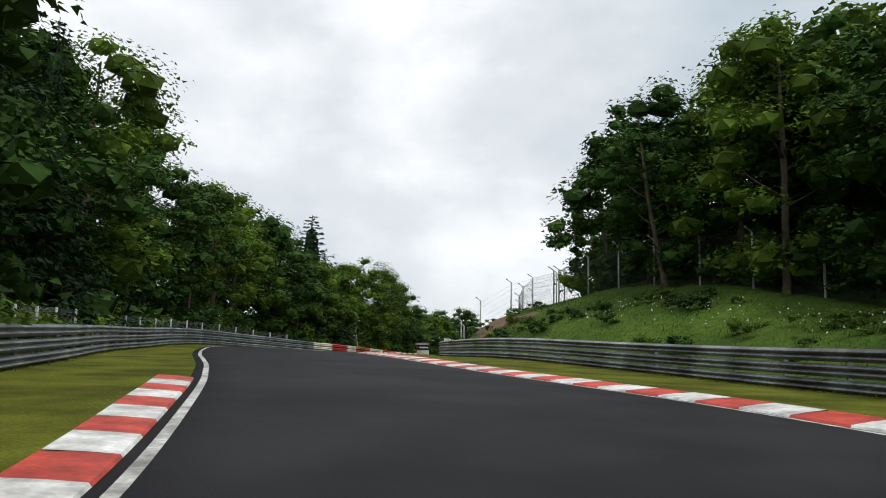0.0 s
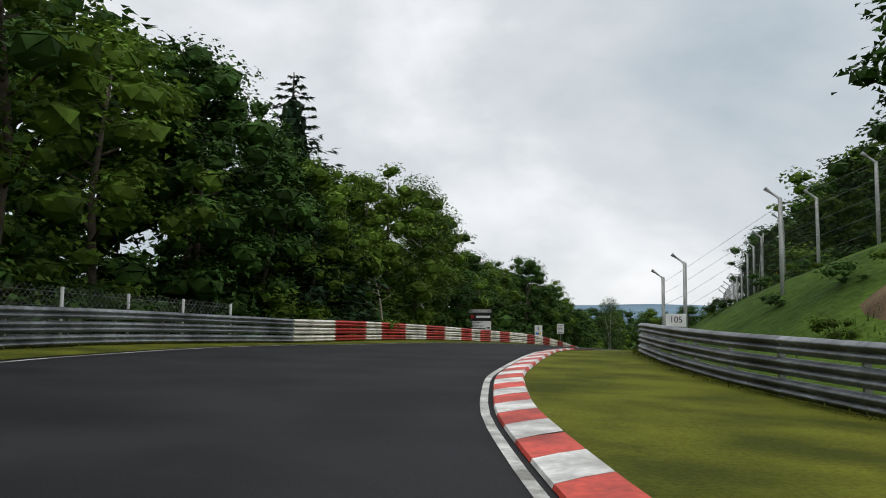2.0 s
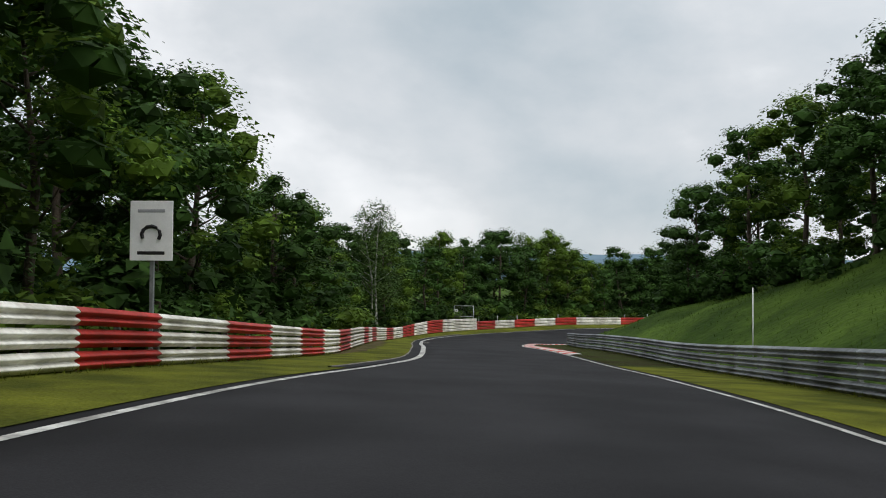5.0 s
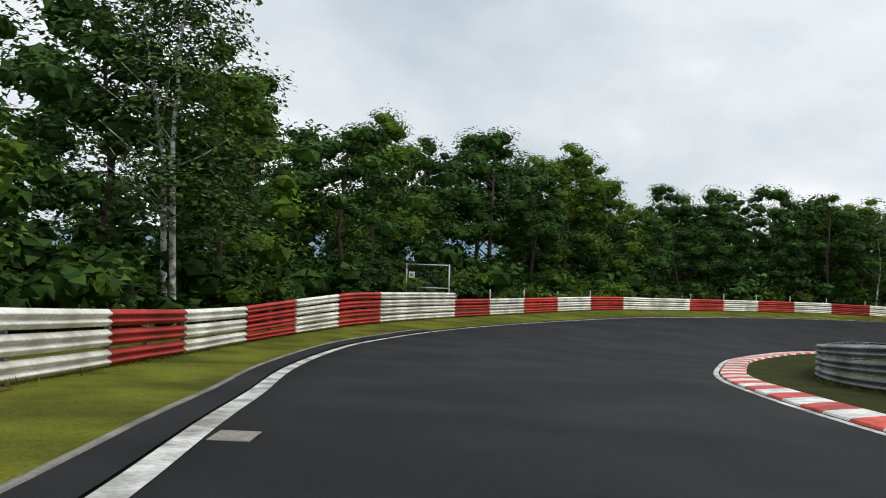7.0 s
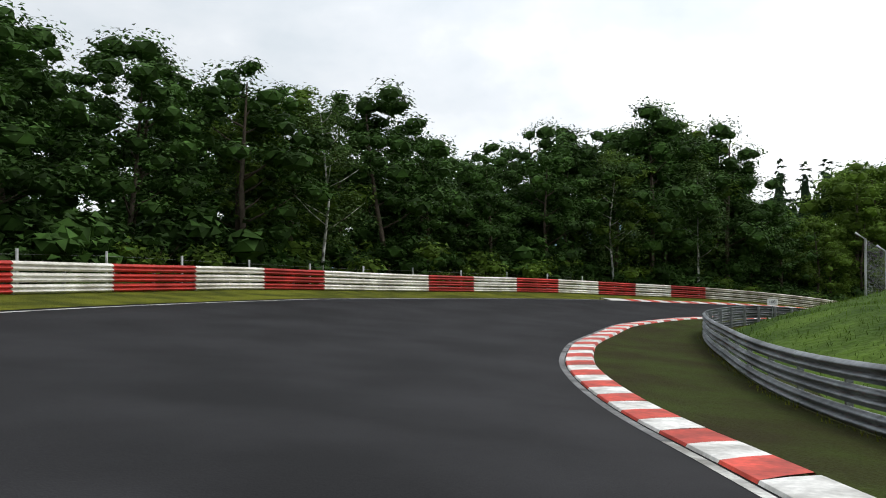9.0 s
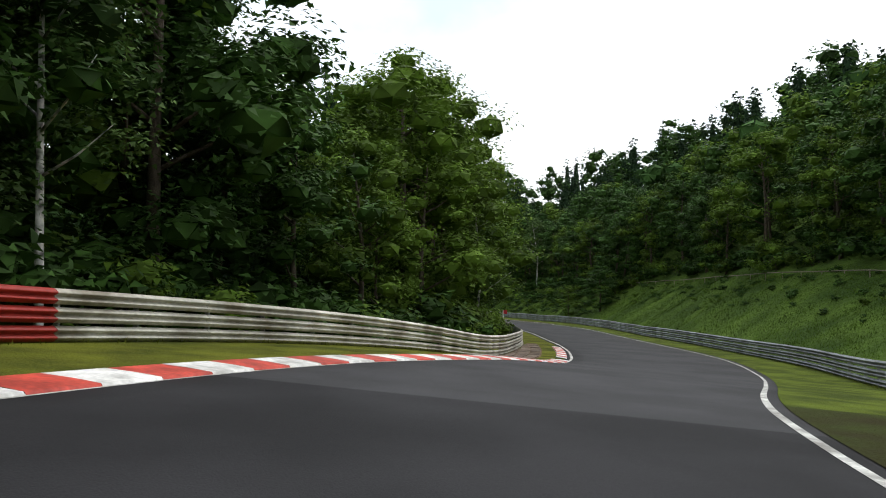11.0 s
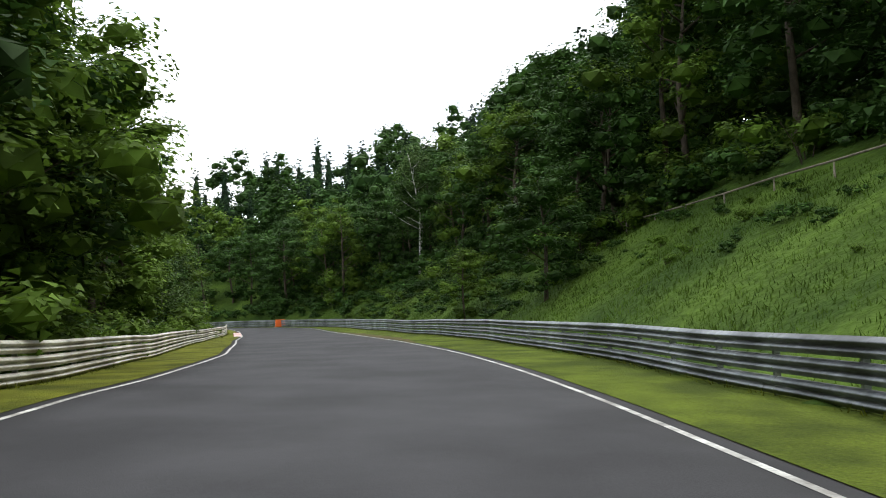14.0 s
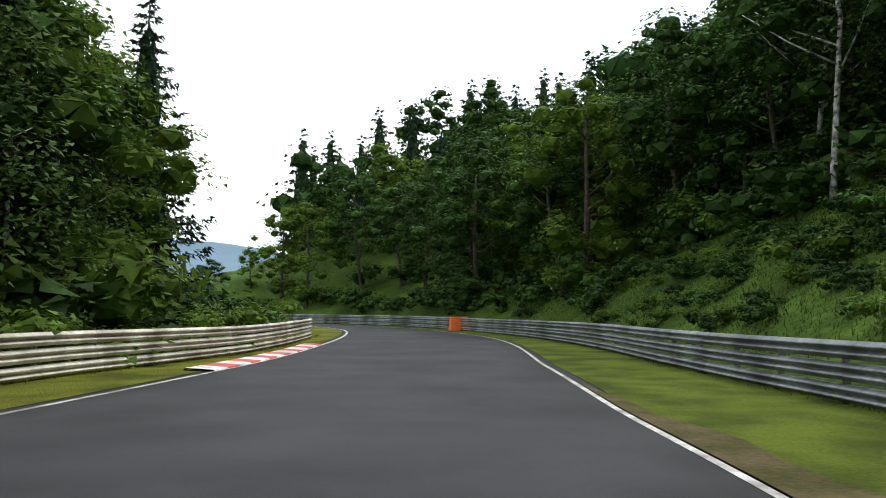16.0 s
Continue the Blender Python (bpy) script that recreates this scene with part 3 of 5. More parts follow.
guardrail(-1, plain_cuts(RAIL_R, -40, 252), "weathered grey three-beam steel guardrail on the inside")
guardrail(-1, plain_cuts(RAIL_R, 266, S_END - 3), "weathered grey three-beam steel guardrail under the grassy slope")

# ---------------------------------------------------------------- trees
def ball_faces(cuts):
    bm = bmesh.new()
    bmesh.ops.create_icosphere(bm, subdivisions=cuts, radius=1.0)
    out = np.array([[v.co[:] for v in f.verts] for f in bm.faces])
    bm.free()
    return out


LUMP = ball_faces(1)


def inner_leaves(rng, c, r):
    """The shaded leaf mass inside each lobe: ragged faces tilted against each other."""
    out = []
    for p, q in zip(c, r):
        f = LUMP * (0.59 + 0.04 * rng.normal(size=(len(LUMP), 1, 1))) + rng.normal(size=(len(LUMP), 3, 3)) * 0.04
        out.append((f * q * [1.0, 1.0, 0.78] + p).reshape(-1, 3))
    return np.concatenate(out)


def leaf_cloud(rng, centres, radii, n, size, core=True):
    """n leaf quads spread through lobes, denser towards their skins."""
    c = np.array(centres)
    r = np.array(radii)
    w = r**2
    pick = rng.choice(len(c), n, p=w / w.sum())
    d = rng.normal(size=(n, 3))
    low = (d[:, 2] < 0) & (rng.random(n) < 0.72)
    d[low, 2] *= -0.9
    d /= np.linalg.norm(d, axis=1)[:, None]
    rad = r[pick] * (0.62 + 0.48 * rng.random(n)**0.8 + 0.30 * rng.random(n) * (rng.random(n) < 0.16))
    p = c[pick] + d * rad[:, None] * [1.06, 1.06, 0.80]
    nrm = d * 0.7 + rng.normal(size=(n, 3)) * 0.40 + [0, 0, 0.75]
    nrm /= np.linalg.norm(nrm, axis=1)[:, None]
    a = np.cross(nrm, rng.normal(size=(n, 3)))
    a /= np.linalg.norm(a, axis=1)[:, None]
    b = np.cross(nrm, a)
    sz = size * (0.6 + 0.8 * rng.random(n))[:, None]
    v = np.stack([p - a * sz * 0.42, p + a * sz * 0.42, p + b * sz * 0.9], 1)
    v = v.reshape(-1, 3)
    return np.concatenate([v, inner_leaves(rng, c, r)]) if core else v


QUADS = {}


def quad_mesh(name, v, material, c=4):
    """Loose faces of c corners each."""
    n = len(v) // c
    me = bpy.data.meshes.new(name)
    me.vertices.add(n * c)
    me.vertices.foreach_set("co", np.asarray(v, np.float32).ravel())
    me.loops.add(n * c)
    me.loops.foreach_set("vertex_index", np.arange(n * c, dtype=np.int32))
    me.polygons.add(n)
    me.polygons.foreach_set("loop_start", np.arange(0, n * c, c, dtype=np.int32))
    me.materials.append(material)
    me.update(calc_edges=True)
    QUADS[me.name] = np.asarray(v, np.float32)
    return me


def trunk_mesh(name, rng, h, r, limbs, material, lean=0.4):
    vs, fs = [], []

    def add(pts, rad, sides=6):
        a, b = tube(pts, rad, sides)
        o = len(vs)
        vs.extend(a)
        fs.extend([tuple(i + o for i in f) for f in b])

    top = Vector((rng.normal() * lean, rng.normal() * lean, h))
    mid = top * 0.5 + Vector((rng.normal() * 0.2, rng.normal() * 0.2, 0))
    add([(0, 0, -0.6), (0, 0, 0.4), mid, top], [r * 1.4, r, r * 0.7, r * 0.2], 7)
    tips = []
    for k in range(limbs):
        t = 0.3 + 0.65 * (k + rng.random()) / limbs
        p = mid * (2 * t) if t < 0.5 else mid.lerp(top, 2 * t - 1)
        ang = rng.random() * 6.28
        out = h * (0.16 + 0.12 * rng.random()) * (1.25 - t)
        q = p + Vector((math.cos(ang) * out, math.sin(ang) * out, out * 0.7))
        add([p, (p + q) / 2 + Vector((0, 0, -0.1)), q], [r * 0.4, r * 0.25, r * 0.1], 5)
        tips.append(q)
    me = bpy.data.meshes.new(name)
    me.from_pydata([tuple(v) for v in vs], [], fs)
    me.materials.append(material)
    me.polygons.foreach_set("use_smooth", [True] * len(me.polygons))
    me.update()
    return me, tips, top


def broad_tree(seed, h, leaves, size, leafmat, barkmat, low=0.18, slim=1.0, droop=0.0, lobes=38, core=True):
    rng = np.random.default_rng(seed)
    tr, tips, top = trunk_mesh("trunk", rng, h * 0.9, h * (0.0065 if slim < 0.7 else 0.012) + 0.02, 11, barkmat)
    cs, rs = [], []
    for q in tips:
        cs.append((q.x * slim, q.y * slim, q.z))
        rs.append(h * (0.055 + 0.05 * rng.random()))
    for k in range(lobes):
        t = low + (0.97 - low) * rng.random()
        ang, out = rng.random() * 6.28, h * slim * 0.28 * (1 - (abs(t - 0.45) / 0.6)**2) * (0.5 + 0.6 * rng.random()) * (0.25 + 0.75 * min(1, t / 0.42))
        cs.append((math.cos(ang) * out, math.sin(ang) * out, h * t - droop * out))
        rs.append(h * (0.048 + 0.055 * rng.random()) * (1.0 if lobes > 30 else 1.28))
    cs.append((top.x, top.y, h * 0.95))
    rs.append(h * 0.06)
    return tr, quad_mesh("crown", leaf_cloud(rng, cs, rs, leaves, size, core), leafmat, 3)


def spruce_tree(seed, h, leaves, big=0.30, boughs=150, wide=0.20):
    """Conical crown of drooping boughs that turn up at the tips, each with hanging twigs."""
    rng = np.random.default_rng(seed)
    vs, fs = tube([(0, 0, -0.6), (0, 0, h * 0.5), (0, 0, h)], [h * 0.014, h * 0.009, 0.015], 6)
    tr = bpy.data.meshes.new("trunk")
    tr.from_pydata([tuple(v) for v in vs], [], fs)
    tr.materials.append(M_BARK)
    out = []
    per = leaves // boughs
    for k in range(boughs):
        t = 0.06 + 0.93 * (k + rng.random()) / boughs
        a = k * 2.39996 + rng.normal() * 0.25
        reach = h * wide * (1.0 - t)**0.86 * (0.62 + 0.5 * rng.random()) + 0.12
        n = max(10, int(per * (0.35 + 1.3 * (1 - t))))
        u = rng.random(n)**0.62
        side = rng.normal(size=n) * 0.16 * reach * (1.15 - u)
        hang = np.abs(rng.normal(size=n)) * 0.055 * reach * (0.4 + u)
        z = h * t - 0.42 * u * reach + 0.40 * u**2.4 * reach - hang - 0.25 * np.abs(side)
        p = np.stack([np.cos(a) * u * reach - np.sin(a) * side, np.sin(a) * u * reach + np.cos(a) * side, z], -1)
        d = np.stack([np.cos(a) * 0.8 + rng.normal(size=n) * 0.5, np.sin(a) * 0.8 + rng.normal(size=n) * 0.5, -0.55 + rng.normal(size=n) * 0.35], -1)
        d /= np.linalg.norm(d, axis=1)[:, None]
        b = np.cross(d, rng.normal(size=(n, 3)) * 0.5 + [0, 0, 1.0])
        b /= np.linalg.norm(b, axis=1)[:, None]
        L = big * (0.55 + 0.45 * (1 - t)) * (0.6 + 0.8 * rng.random(n))[:, None]
        out.append(np.stack([p + b * L * 0.22, p + d * L, p - b * L * 0.22], 1).reshape(-1, 3))
    for k in range(14):
        t = 0.10 + 0.80 * k / 14
        f = LUMP * (0.80 + 0.05 * rng.normal(size=(len(LUMP), 1, 1))) + rng.normal(size=(len(LUMP), 3, 3)) * 0.06
        q = h * wide * (1.0 - t)**0.9 * 0.52 + 0.05
        out.append((f * [q, q, h * 0.07] + [0, 0, h * t]).reshape(-1, 3))
    return tr, quad_mesh("crown", np.concatenate(out), M_NEEDLE, 3)


TALL = {"oak": [broad_tree(s, 12, 8200, 0.165, M_LEAF, M_BARK, 0.06, 1.1) for s in (31, 32)], "beech": [broad_tree(s, 12, 8200, 0.155, M_LEAF2, M_BARK, 0.06) for s in (33, 34)]}
KINDS = {
    "oak": ([broad_tree(s, 12, 5200, 0.195, M_LEAF, M_BARK, 0.08, 1.1) for s in (1, 2, 3)], [broad_tree(s, 12, 1300, 0.37, M_LEAF, M_BARK, 0.08, 1.1, lobes=18) for s in (21, 22)], "deciduous tree with a dense dark green crown"),
    "beech": ([broad_tree(s, 12, 5200, 0.185, M_LEAF2, M_BARK, 0.08) for s in (4, 5)], [broad_tree(s, 12, 1300, 0.36, M_LEAF2, M_BARK, 0.08, lobes=18) for s in (24, 25)], "deciduous tree with a fresh green leafy crown"),
    "birch": ([broad_tree(s, 12, 5400, 0.15, M_LEAF3, M_BIRCH, 0.28, 0.62, 0.5, core=False) for s in (6, 7)], [broad_tree(26, 12, 2600, 0.28, M_LEAF3, M_BIRCH, 0.28, 0.62, 0.5, core=False)], "slender birch with white bark and airy leaves"),
    "spruce": ([spruce_tree(s, 14, 9000, 0.32, 160, 0.25) for s in (8, 9)], [spruce_tree(s, 14, 1250, 0.72, 60, 0.23) for s in (28, 29)], "dark spruce with drooping needle branches"),
}


def plant(kind, s, l, h, rng, near=True, spread=1.0):
    p = at(s, l)
    z = float(land_z(np.array([p[0]]), np.array([p[1]]))[0])
    full, light, label = KINDS[kind]
    ms = full if near else light
    if kind in TALL and h > 12.4:
        ms = TALL[kind]
    tr, cr = ms[rng.integers(len(ms))]
    k = h / (14 if kind == "spruce" else 12)
    wide = spread * k * (1.0 + 0.28 * rng.random())
    root = empty("tree", pose(p[0], p[1], z, 0, 0, rng.random() * 360) @ Matrix.Diagonal((wide, wide, k, 1)), label, "tree", "trees")
    share("trunk", tr, root, Matrix.Identity(4))
    share("crown", cr, root, Matrix.Identity(4))
    return root


def clear(s, l, room):
    p = at(s, l)
    s2, l2 = station(np.array([p[0]]), np.array([p[1]]))
    return l2[0] > RAIL_L(s2[0]) + room or l2[0] < RAIL_R(s2[0]) - room


def joined(name, items, material, label, category="woods", trim=False):
    """Crowns of many far trees or bushes as one mass."""
    out = []
    for me, m in items:
        v = QUADS[me.name]
        m = np.array(m)
        out.append(v @ m[:3, :3].T.astype(np.float32) + m[:3, 3].astype(np.float32))
    v = np.concatenate(out)
    if trim:
        mid = v.reshape(-1, 3, 3).mean(1)
        s, l = station(mid[:, 0], mid[:, 1])
        keep = (l > RAIL_L(s) + 0.25) | (l < RAIL_R(s) - 0.25)
        v = v.reshape(-1, 3, 3)[keep].reshape(-1, 3)
    return tagged(new(name, quad_mesh(name, v, material, 3)), label, category, kind="stuff")


FAR_TREES = {"oak": [], "beech": [], "birch": [], "spruce": []}


# height of the tree tops over the road: at the front of the wood outside, and above the inner bank
TOPS_L = table([(-45, 13), (31, 13.3), (44, 13), (50, 12), (66, 12), (69, 9.4), (78, 10), (92, 10.2), (98, 8.2), (105, 7.3), (115, 9.0), (122, 8.8), (137, 8.8), (150, 7.0), (160, 6.0), (166, 6.2), (172, 9), (187, 10.2), (196, 10.8),
                (206, 11.8), (211, 11.0), (214, 8.4), (217, 10.2), (222, 10.9), (236, 11.1), (243, 10.8), (246, 9.2), (250, 11.6), (258, 14.4), (268, 14.6), (272, 10.2), (283, 9.2), (300, 13), (350, 17), (374, 17.5), (392, 16.6), (500, 14)])
TOPS_R = table([(-45, 15), (28, 15.2), (44, 16), (52, 12.6), (60, 13.5), (72, 12.6), (88, 15), (103, 13.6), (125, 14), (142, 14.4), (160, 12.8), (172, 9), (500, 12)])


def row(rng, side, s0, s1, d0, d1, step, heights, mix, near=False):
    """A belt of trees at d0 to d1 metres behind a rail; heights are metres, or shares of the height that the tops reach there."""
    names, weights = zip(*mix)
    w = np.array(weights, float)
    s = s0
    while s < s1:
        d = d0 + (d1 - d0) * rng.random()
        l = RAIL_L(s) + d if side > 0 else RAIL_R(s) - d
        if clear(s, l, min(d0, 2.0) * 0.9):
            kind, h = names[rng.choice(len(names), p=w / w.sum())], heights[0] + (heights[1] - heights[0]) * rng.random()
            p = at(s, l)
            z = float(land_z(np.array([p[0]]), np.array([p[1]]))[0])
            if heights[1] < 2:
                h = max(3.0, h * float(1.09 * TOPS_L(s) if side > 0 else 0.95 * TOPS_R(s)) - (z - float(at(s, 0.0)[2])))
            if d0 < 8 or near:
                plant(kind, s, l, h, rng)
            else:
                k = h / (14 if kind == "spruce" else 12)
                light = KINDS[kind][1]
                FAR_TREES[kind].append((light[rng.integers(len(light))][1], pose(p[0], p[1], z, 0, 0, rng.random() * 360) @ Matrix.Diagonal((k * 1.1, k * 1.1, k, 1))))
        s += step * (0.7 + 0.6 * rng.random())


rng = np.random.default_rng(42)
OAKS = [("oak", 3), ("beech", 2)]
# behind the outer rail, first stretch
FRONT = (0.80, 1.03)
row(rng, 1, -20, 32, 3.2, 5.5, 4.1, FRONT, [("oak", 4), ("spruce", 2)])
row(rng, 1, 32, 66, 3.0, 5.5, 3.8, FRONT, OAKS)
row(rng, 1, -25, 66, 8.5, 13, 4.4, (0.9, 1.1), [("oak", 3), ("beech", 1), ("spruce", 1)])
row(rng, 1, 66, 165, 8.5, 13, 4.4, (0.95, 1.15), [("oak", 3), ("beech", 1), ("birch", 1)])
row(rng, 1, 66, 82, 2.8, 5.0, 3.4, (0.72, 0.95), OAKS)
row(rng, 1, 82, 95, 2.6, 4.6, 3.4, FRONT, [("oak", 1), ("beech", 1)])
row(rng, 1, 95, 169, 2.8, 5.5, 3.4, FRONT, OAKS)
# outside of the bend
row(rng, 1, 169, 240, 3.4, 6.0, 3.9, FRONT, [("oak", 4), ("beech", 2)])
row(rng, 1, 240, 262, 3.4, 6.0, 3.6, FRONT, [("oak", 4), ("beech", 1)])
row(rng, 1, 262, 288, 3.6, 6.0, 4.0, (0.72, 1.0), [("oak", 4), ("beech", 2)])
row(rng, 1, 200, 272, 6.8, 7.9, 4.2, (0.92, 1.06), [("oak", 3), ("beech", 1)])
row(rng, 1, 165, 245, 9.5, 14, 4.4, (0.85, 1.02), [("oak", 4), ("beech", 1), ("birch", 1)])
row(rng, 1, 245, 290, 8.0, 11, 4.4, (0.9, 1.05), [("oak", 4), ("beech", 1)])
# valley side of the last stretch
row(rng, 1, 288, 330, 4.3, 6.2, 4.1, (13, 17), [("beech", 1)])
row(rng, 1, 330, 345, 3.4, 5.5, 4.1, (13, 17), [("beech", 3), ("oak", 2)])
row(rng, 1, 345, 372, 3.4, 5.5, 4.1, (11.5, 15), [("beech", 3), ("oak", 2)])
row(rng, 1, 372, 392, 6.2, 7.6, 4.1, (11.5, 15), [("beech", 3), ("oak", 2)])
row(rng, 1, 285, 394, 9.5, 14, 4.6, (16, 20), [("beech", 2), ("oak", 2), ("spruce", 2)])
# wood above the first bend
row(rng, -1, -30, 50, 9.6, 12.5, 3.2, (0.8, 1.0), [("oak", 1)])
row(rng, -1, 8, 48, 7.9, 9.6, 4.4, (0.75, 0.98), [("oak", 2), ("beech", 2)])
row(rng, -1, -30, 52, 14, 19, 4.4, (1.0, 1.18), [("oak", 2), ("beech", 2)])
row(rng, -1, 62, 120, 9, 12, 3.4, (0.82, 1.0), [("oak", 5), ("beech", 1)])
row(rng, -1, 118, 168, 7.6, 10, 3.2, (0.8, 0.98), [("oak", 5), ("beech", 1)])
row(rng, -1, 58, 165, 14, 20, 4.4, (1.0, 1.2), [("oak", 4), ("spruce", 1)])
# wooded hillside over the grassy slope
row(rng, -1, 283, 352, 9.4, 12.0, 4.1, (9.0, 12), [("oak", 3), ("beech", 2)], near=True)
row(rng, -1, 352, 440, 7.6, 10.4, 3.9, (9.0, 12), [("oak", 4), ("beech", 1)])
row(rng, -1, 270, 462, 14, 18, 4.2, (11, 14), [("oak", 3), ("beech", 2)])
row(rng, -1, 262, 370, 22, 28, 4.6, (11, 14), [("oak", 3), ("beech", 1), ("spruce", 2)])
row(rng, -1, 370, 470, 21, 28, 3.6, (14, 17), [("oak", 1), ("spruce", 5)])
row(rng, -1, 255, 345, 33, 42, 4.4, (6.5, 9.5), [("spruce", 4), ("oak", 1)])
row(rng, -1, 345, 474, 32, 42, 3.6, (17, 21), [("spruce", 4), ("oak", 1)])
row(rng, -1, 255, 345, 46, 58, 5.0, (6.5, 9.5), [("spruce", 4), ("oak", 1)])
row(rng, -1, 345, 476, 46, 58, 5.0, (19, 23), [("spruce", 5), ("oak", 1)])
row(rng, -1, 408, 462, 3.5, 7.9, 4.2, (9, 13), [("oak", 3), ("beech", 1)])
row(rng, -1, 462, 492, 4.5, 9.0, 3.0, (3.5, 5.0), [("oak", 3), ("beech", 1)])
joined("far_oaks", FAR_TREES["oak"], M_LEAF, "far deciduous crowns forming a dark closed wood")
joined("far_beeches", FAR_TREES["beech"], M_LEAF2, "far fresh green crowns within the wood")
joined("far_birches", FAR_TREES["birch"], M_LEAF3, "far airy birch crowns within the wood")
joined("far_spruces", FAR_TREES["spruce"], M_NEEDLE, "far dark pointed spruces along the ridge")
# single trees that stand out
for kind, s, l, h in (("spruce", 79.5, RAIL_L(79.5) + 5.4, 10.6), ("birch", 88.5, RAIL_L(88.5) + 2.4, 11.2), ("birch", 90.5, RAIL_L(90.5) + 3.0, 10.2), ("spruce", 14, 10.6, 15), ("spruce", 20, 12.5, 14), ("spruce", 9, 9.6, 15), ("spruce", 12, 9.8, 13), ("birch", 173.6, RAIL_L(173.6) + 2.7, 11.3), ("birch", 174.0, RAIL_L(174) + 3.3, 10.6), ("oak", 158, 8.8, 6.5),
                      ("oak", 350.5, -8.4, 6.0), ("beech", 360.5, -6.9, 4.2), ("birch", 396, -11.5, 13.5), ("birch", 399, -12.5, 12.5), ("birch", 376, 12.6, 13), ("spruce", 401.5, RAIL_L(401.5) + 6.0, 15), ("spruce", 404, RAIL_L(404) + 10.0, 16), ("birch", 385.5, RAIL_L(385.5) + 3.6, 11.5), ("birch", 389, RAIL_L(389) + 4.0, 9.0), ("birch", 391.5, RAIL_L(391.5) + 4.2, 9.4), ("birch", 304.5, RAIL_L(304.5) + 3.0, 11), ("beech", 396, 15.0, 12.6), ("beech", 399.5, 15.8, 11.5), ("beech", 392.5, 14.0, 12.8), ("beech", 403, 17.5, 11),
                      ("birch", 232, 14.5, 9.5), ("birch", 254, 11.8, 11), ("birch", 262, 10.8, 11)):
    plant(kind, s, l, h, rng, spread=1.4 if kind == "spruce" and 70 < s < 100 else 1.0)
for s, d, h in ((337, 3.0, 13.5), (342, 2.9, 13), (347, 3.1, 12)):
    plant("beech", s, RAIL_L(s) + d, h, rng)
plant("spruce", 74.5, RAIL_L(74.5) + 4.8, 13.6, rng, spread=1.6)


M_DEAD = mat("dead_bark", (0.30, 0.26, 0.21), 0.9, vary=0.3, scale=4, fine=22, bump=0.5)
p = at(80.2, RAIL_L(80.2) + 1.7)
dead = empty("dead_tree", pose(p[0], p[1], float(land_z(np.array([p[0]]), np.array([p[1]]))[0])), "bare grey dead tree before the dark wood", "tree")
share("trunk", trunk_mesh("trunk", np.random.default_rng(60), 4.6, 0.07, 9, M_DEAD, 0.7)[0], dead, Matrix.Identity(4))


# ---------------------------------------------------------------- bushes under the trees
def bush_mesh(seed, h, w, leaves, size, leafmat):
    g = np.random.default_rng(seed)
    cs = [(g.normal() * w * 0.28, g.normal() * w * 0.28, h * (0.15 + 0.55 * g.random())) for _ in range(9)]
    rs = [h * (0.2 + 0.18 * g.random()) for _ in range(9)]
    return quad_mesh("leaves", leaf_cloud(g, cs, rs, leaves, size), leafmat, 3)


BUSH = {"dark": [bush_mesh(s, 2.0, 2.8, 300, 0.21, M_LEAF) for s in (11, 12)], "deep": [bush_mesh(s, 2.0, 2.8, 230, 0.21, M_LEAF) for s in (15, 16)], "fresh": [bush_mesh(s, 2.0, 2.8, 760, 0.165, M_LEAF2) for s in (13, 14)]}


_v, _f = [], []
_g = np.random.default_rng(77)
for _k in range(7):
    _d = _g.normal(size=2) * 0.5
    _a, _q = tube([(_d[0] * 0.2, _d[1] * 0.2, -0.2), (_d[0] * 0.6, _d[1] * 0.6, 0.6), (_d[0] * 1.3, _d[1] * 1.3, 1.4)], [0.022, 0.016, 0.006], 4)
    _f += [tuple(i + len(_v) for i in q) for q in _q]
    _v += [tuple(p) for p in _a]
STEMS = bpy.data.meshes.new("stems")
STEMS.from_pydata(_v, [], _f)
STEMS.materials.append(M_BARK)

FAR_BUSH = []


def bush(tone, s, l, h, rng):
    p = at(s, l)
    z = float(land_z(np.array([p[0]]), np.array([p[1]]))[0])
    k = h / 2.0
    if tone in ("dark", "deep"):
        FAR_BUSH.append((BUSH[tone][rng.integers(2)], pose(p[0], p[1], z - 0.1, 0, 0, rng.random() * 360) @ Matrix.Diagonal((k * 1.1, k * 1.1, k, 1))))
        return
    label = "leafy fresh green bush behind the guardrail"
    root = empty("bush", pose(p[0], p[1], z - 0.1, 0, 0, rng.random() * 360) @ Matrix.Diagonal((k * 1.1, k * 1.1, k, 1)), label, "bush", "bushes")
    share("leaves", BUSH[tone][rng.integers(2)], root, Matrix.Identity(4))
    share("stems", STEMS, root, Matrix.Identity(4))


def hedge(side, s0, s1, d0, d1, step, heights, fresh):
    s = s0
    while s < s1:
        h = heights[0] + (heights[1] - heights[0]) * rng.random()
        d = max(d0 + (d1 - d0) * rng.random(), (1.35 if d0 < 4 and side > 0 else 0.9) * h + 0.5)
        l = RAIL_L(s) + d if side > 0 else RAIL_R(s) - d
        if clear(s, l, 0.8):
            bush("fresh" if rng.random() < fresh else "deep" if d0 > 4.4 else "dark", s, l, h, rng)
        s += step * (0.7 + 0.6 * rng.random())


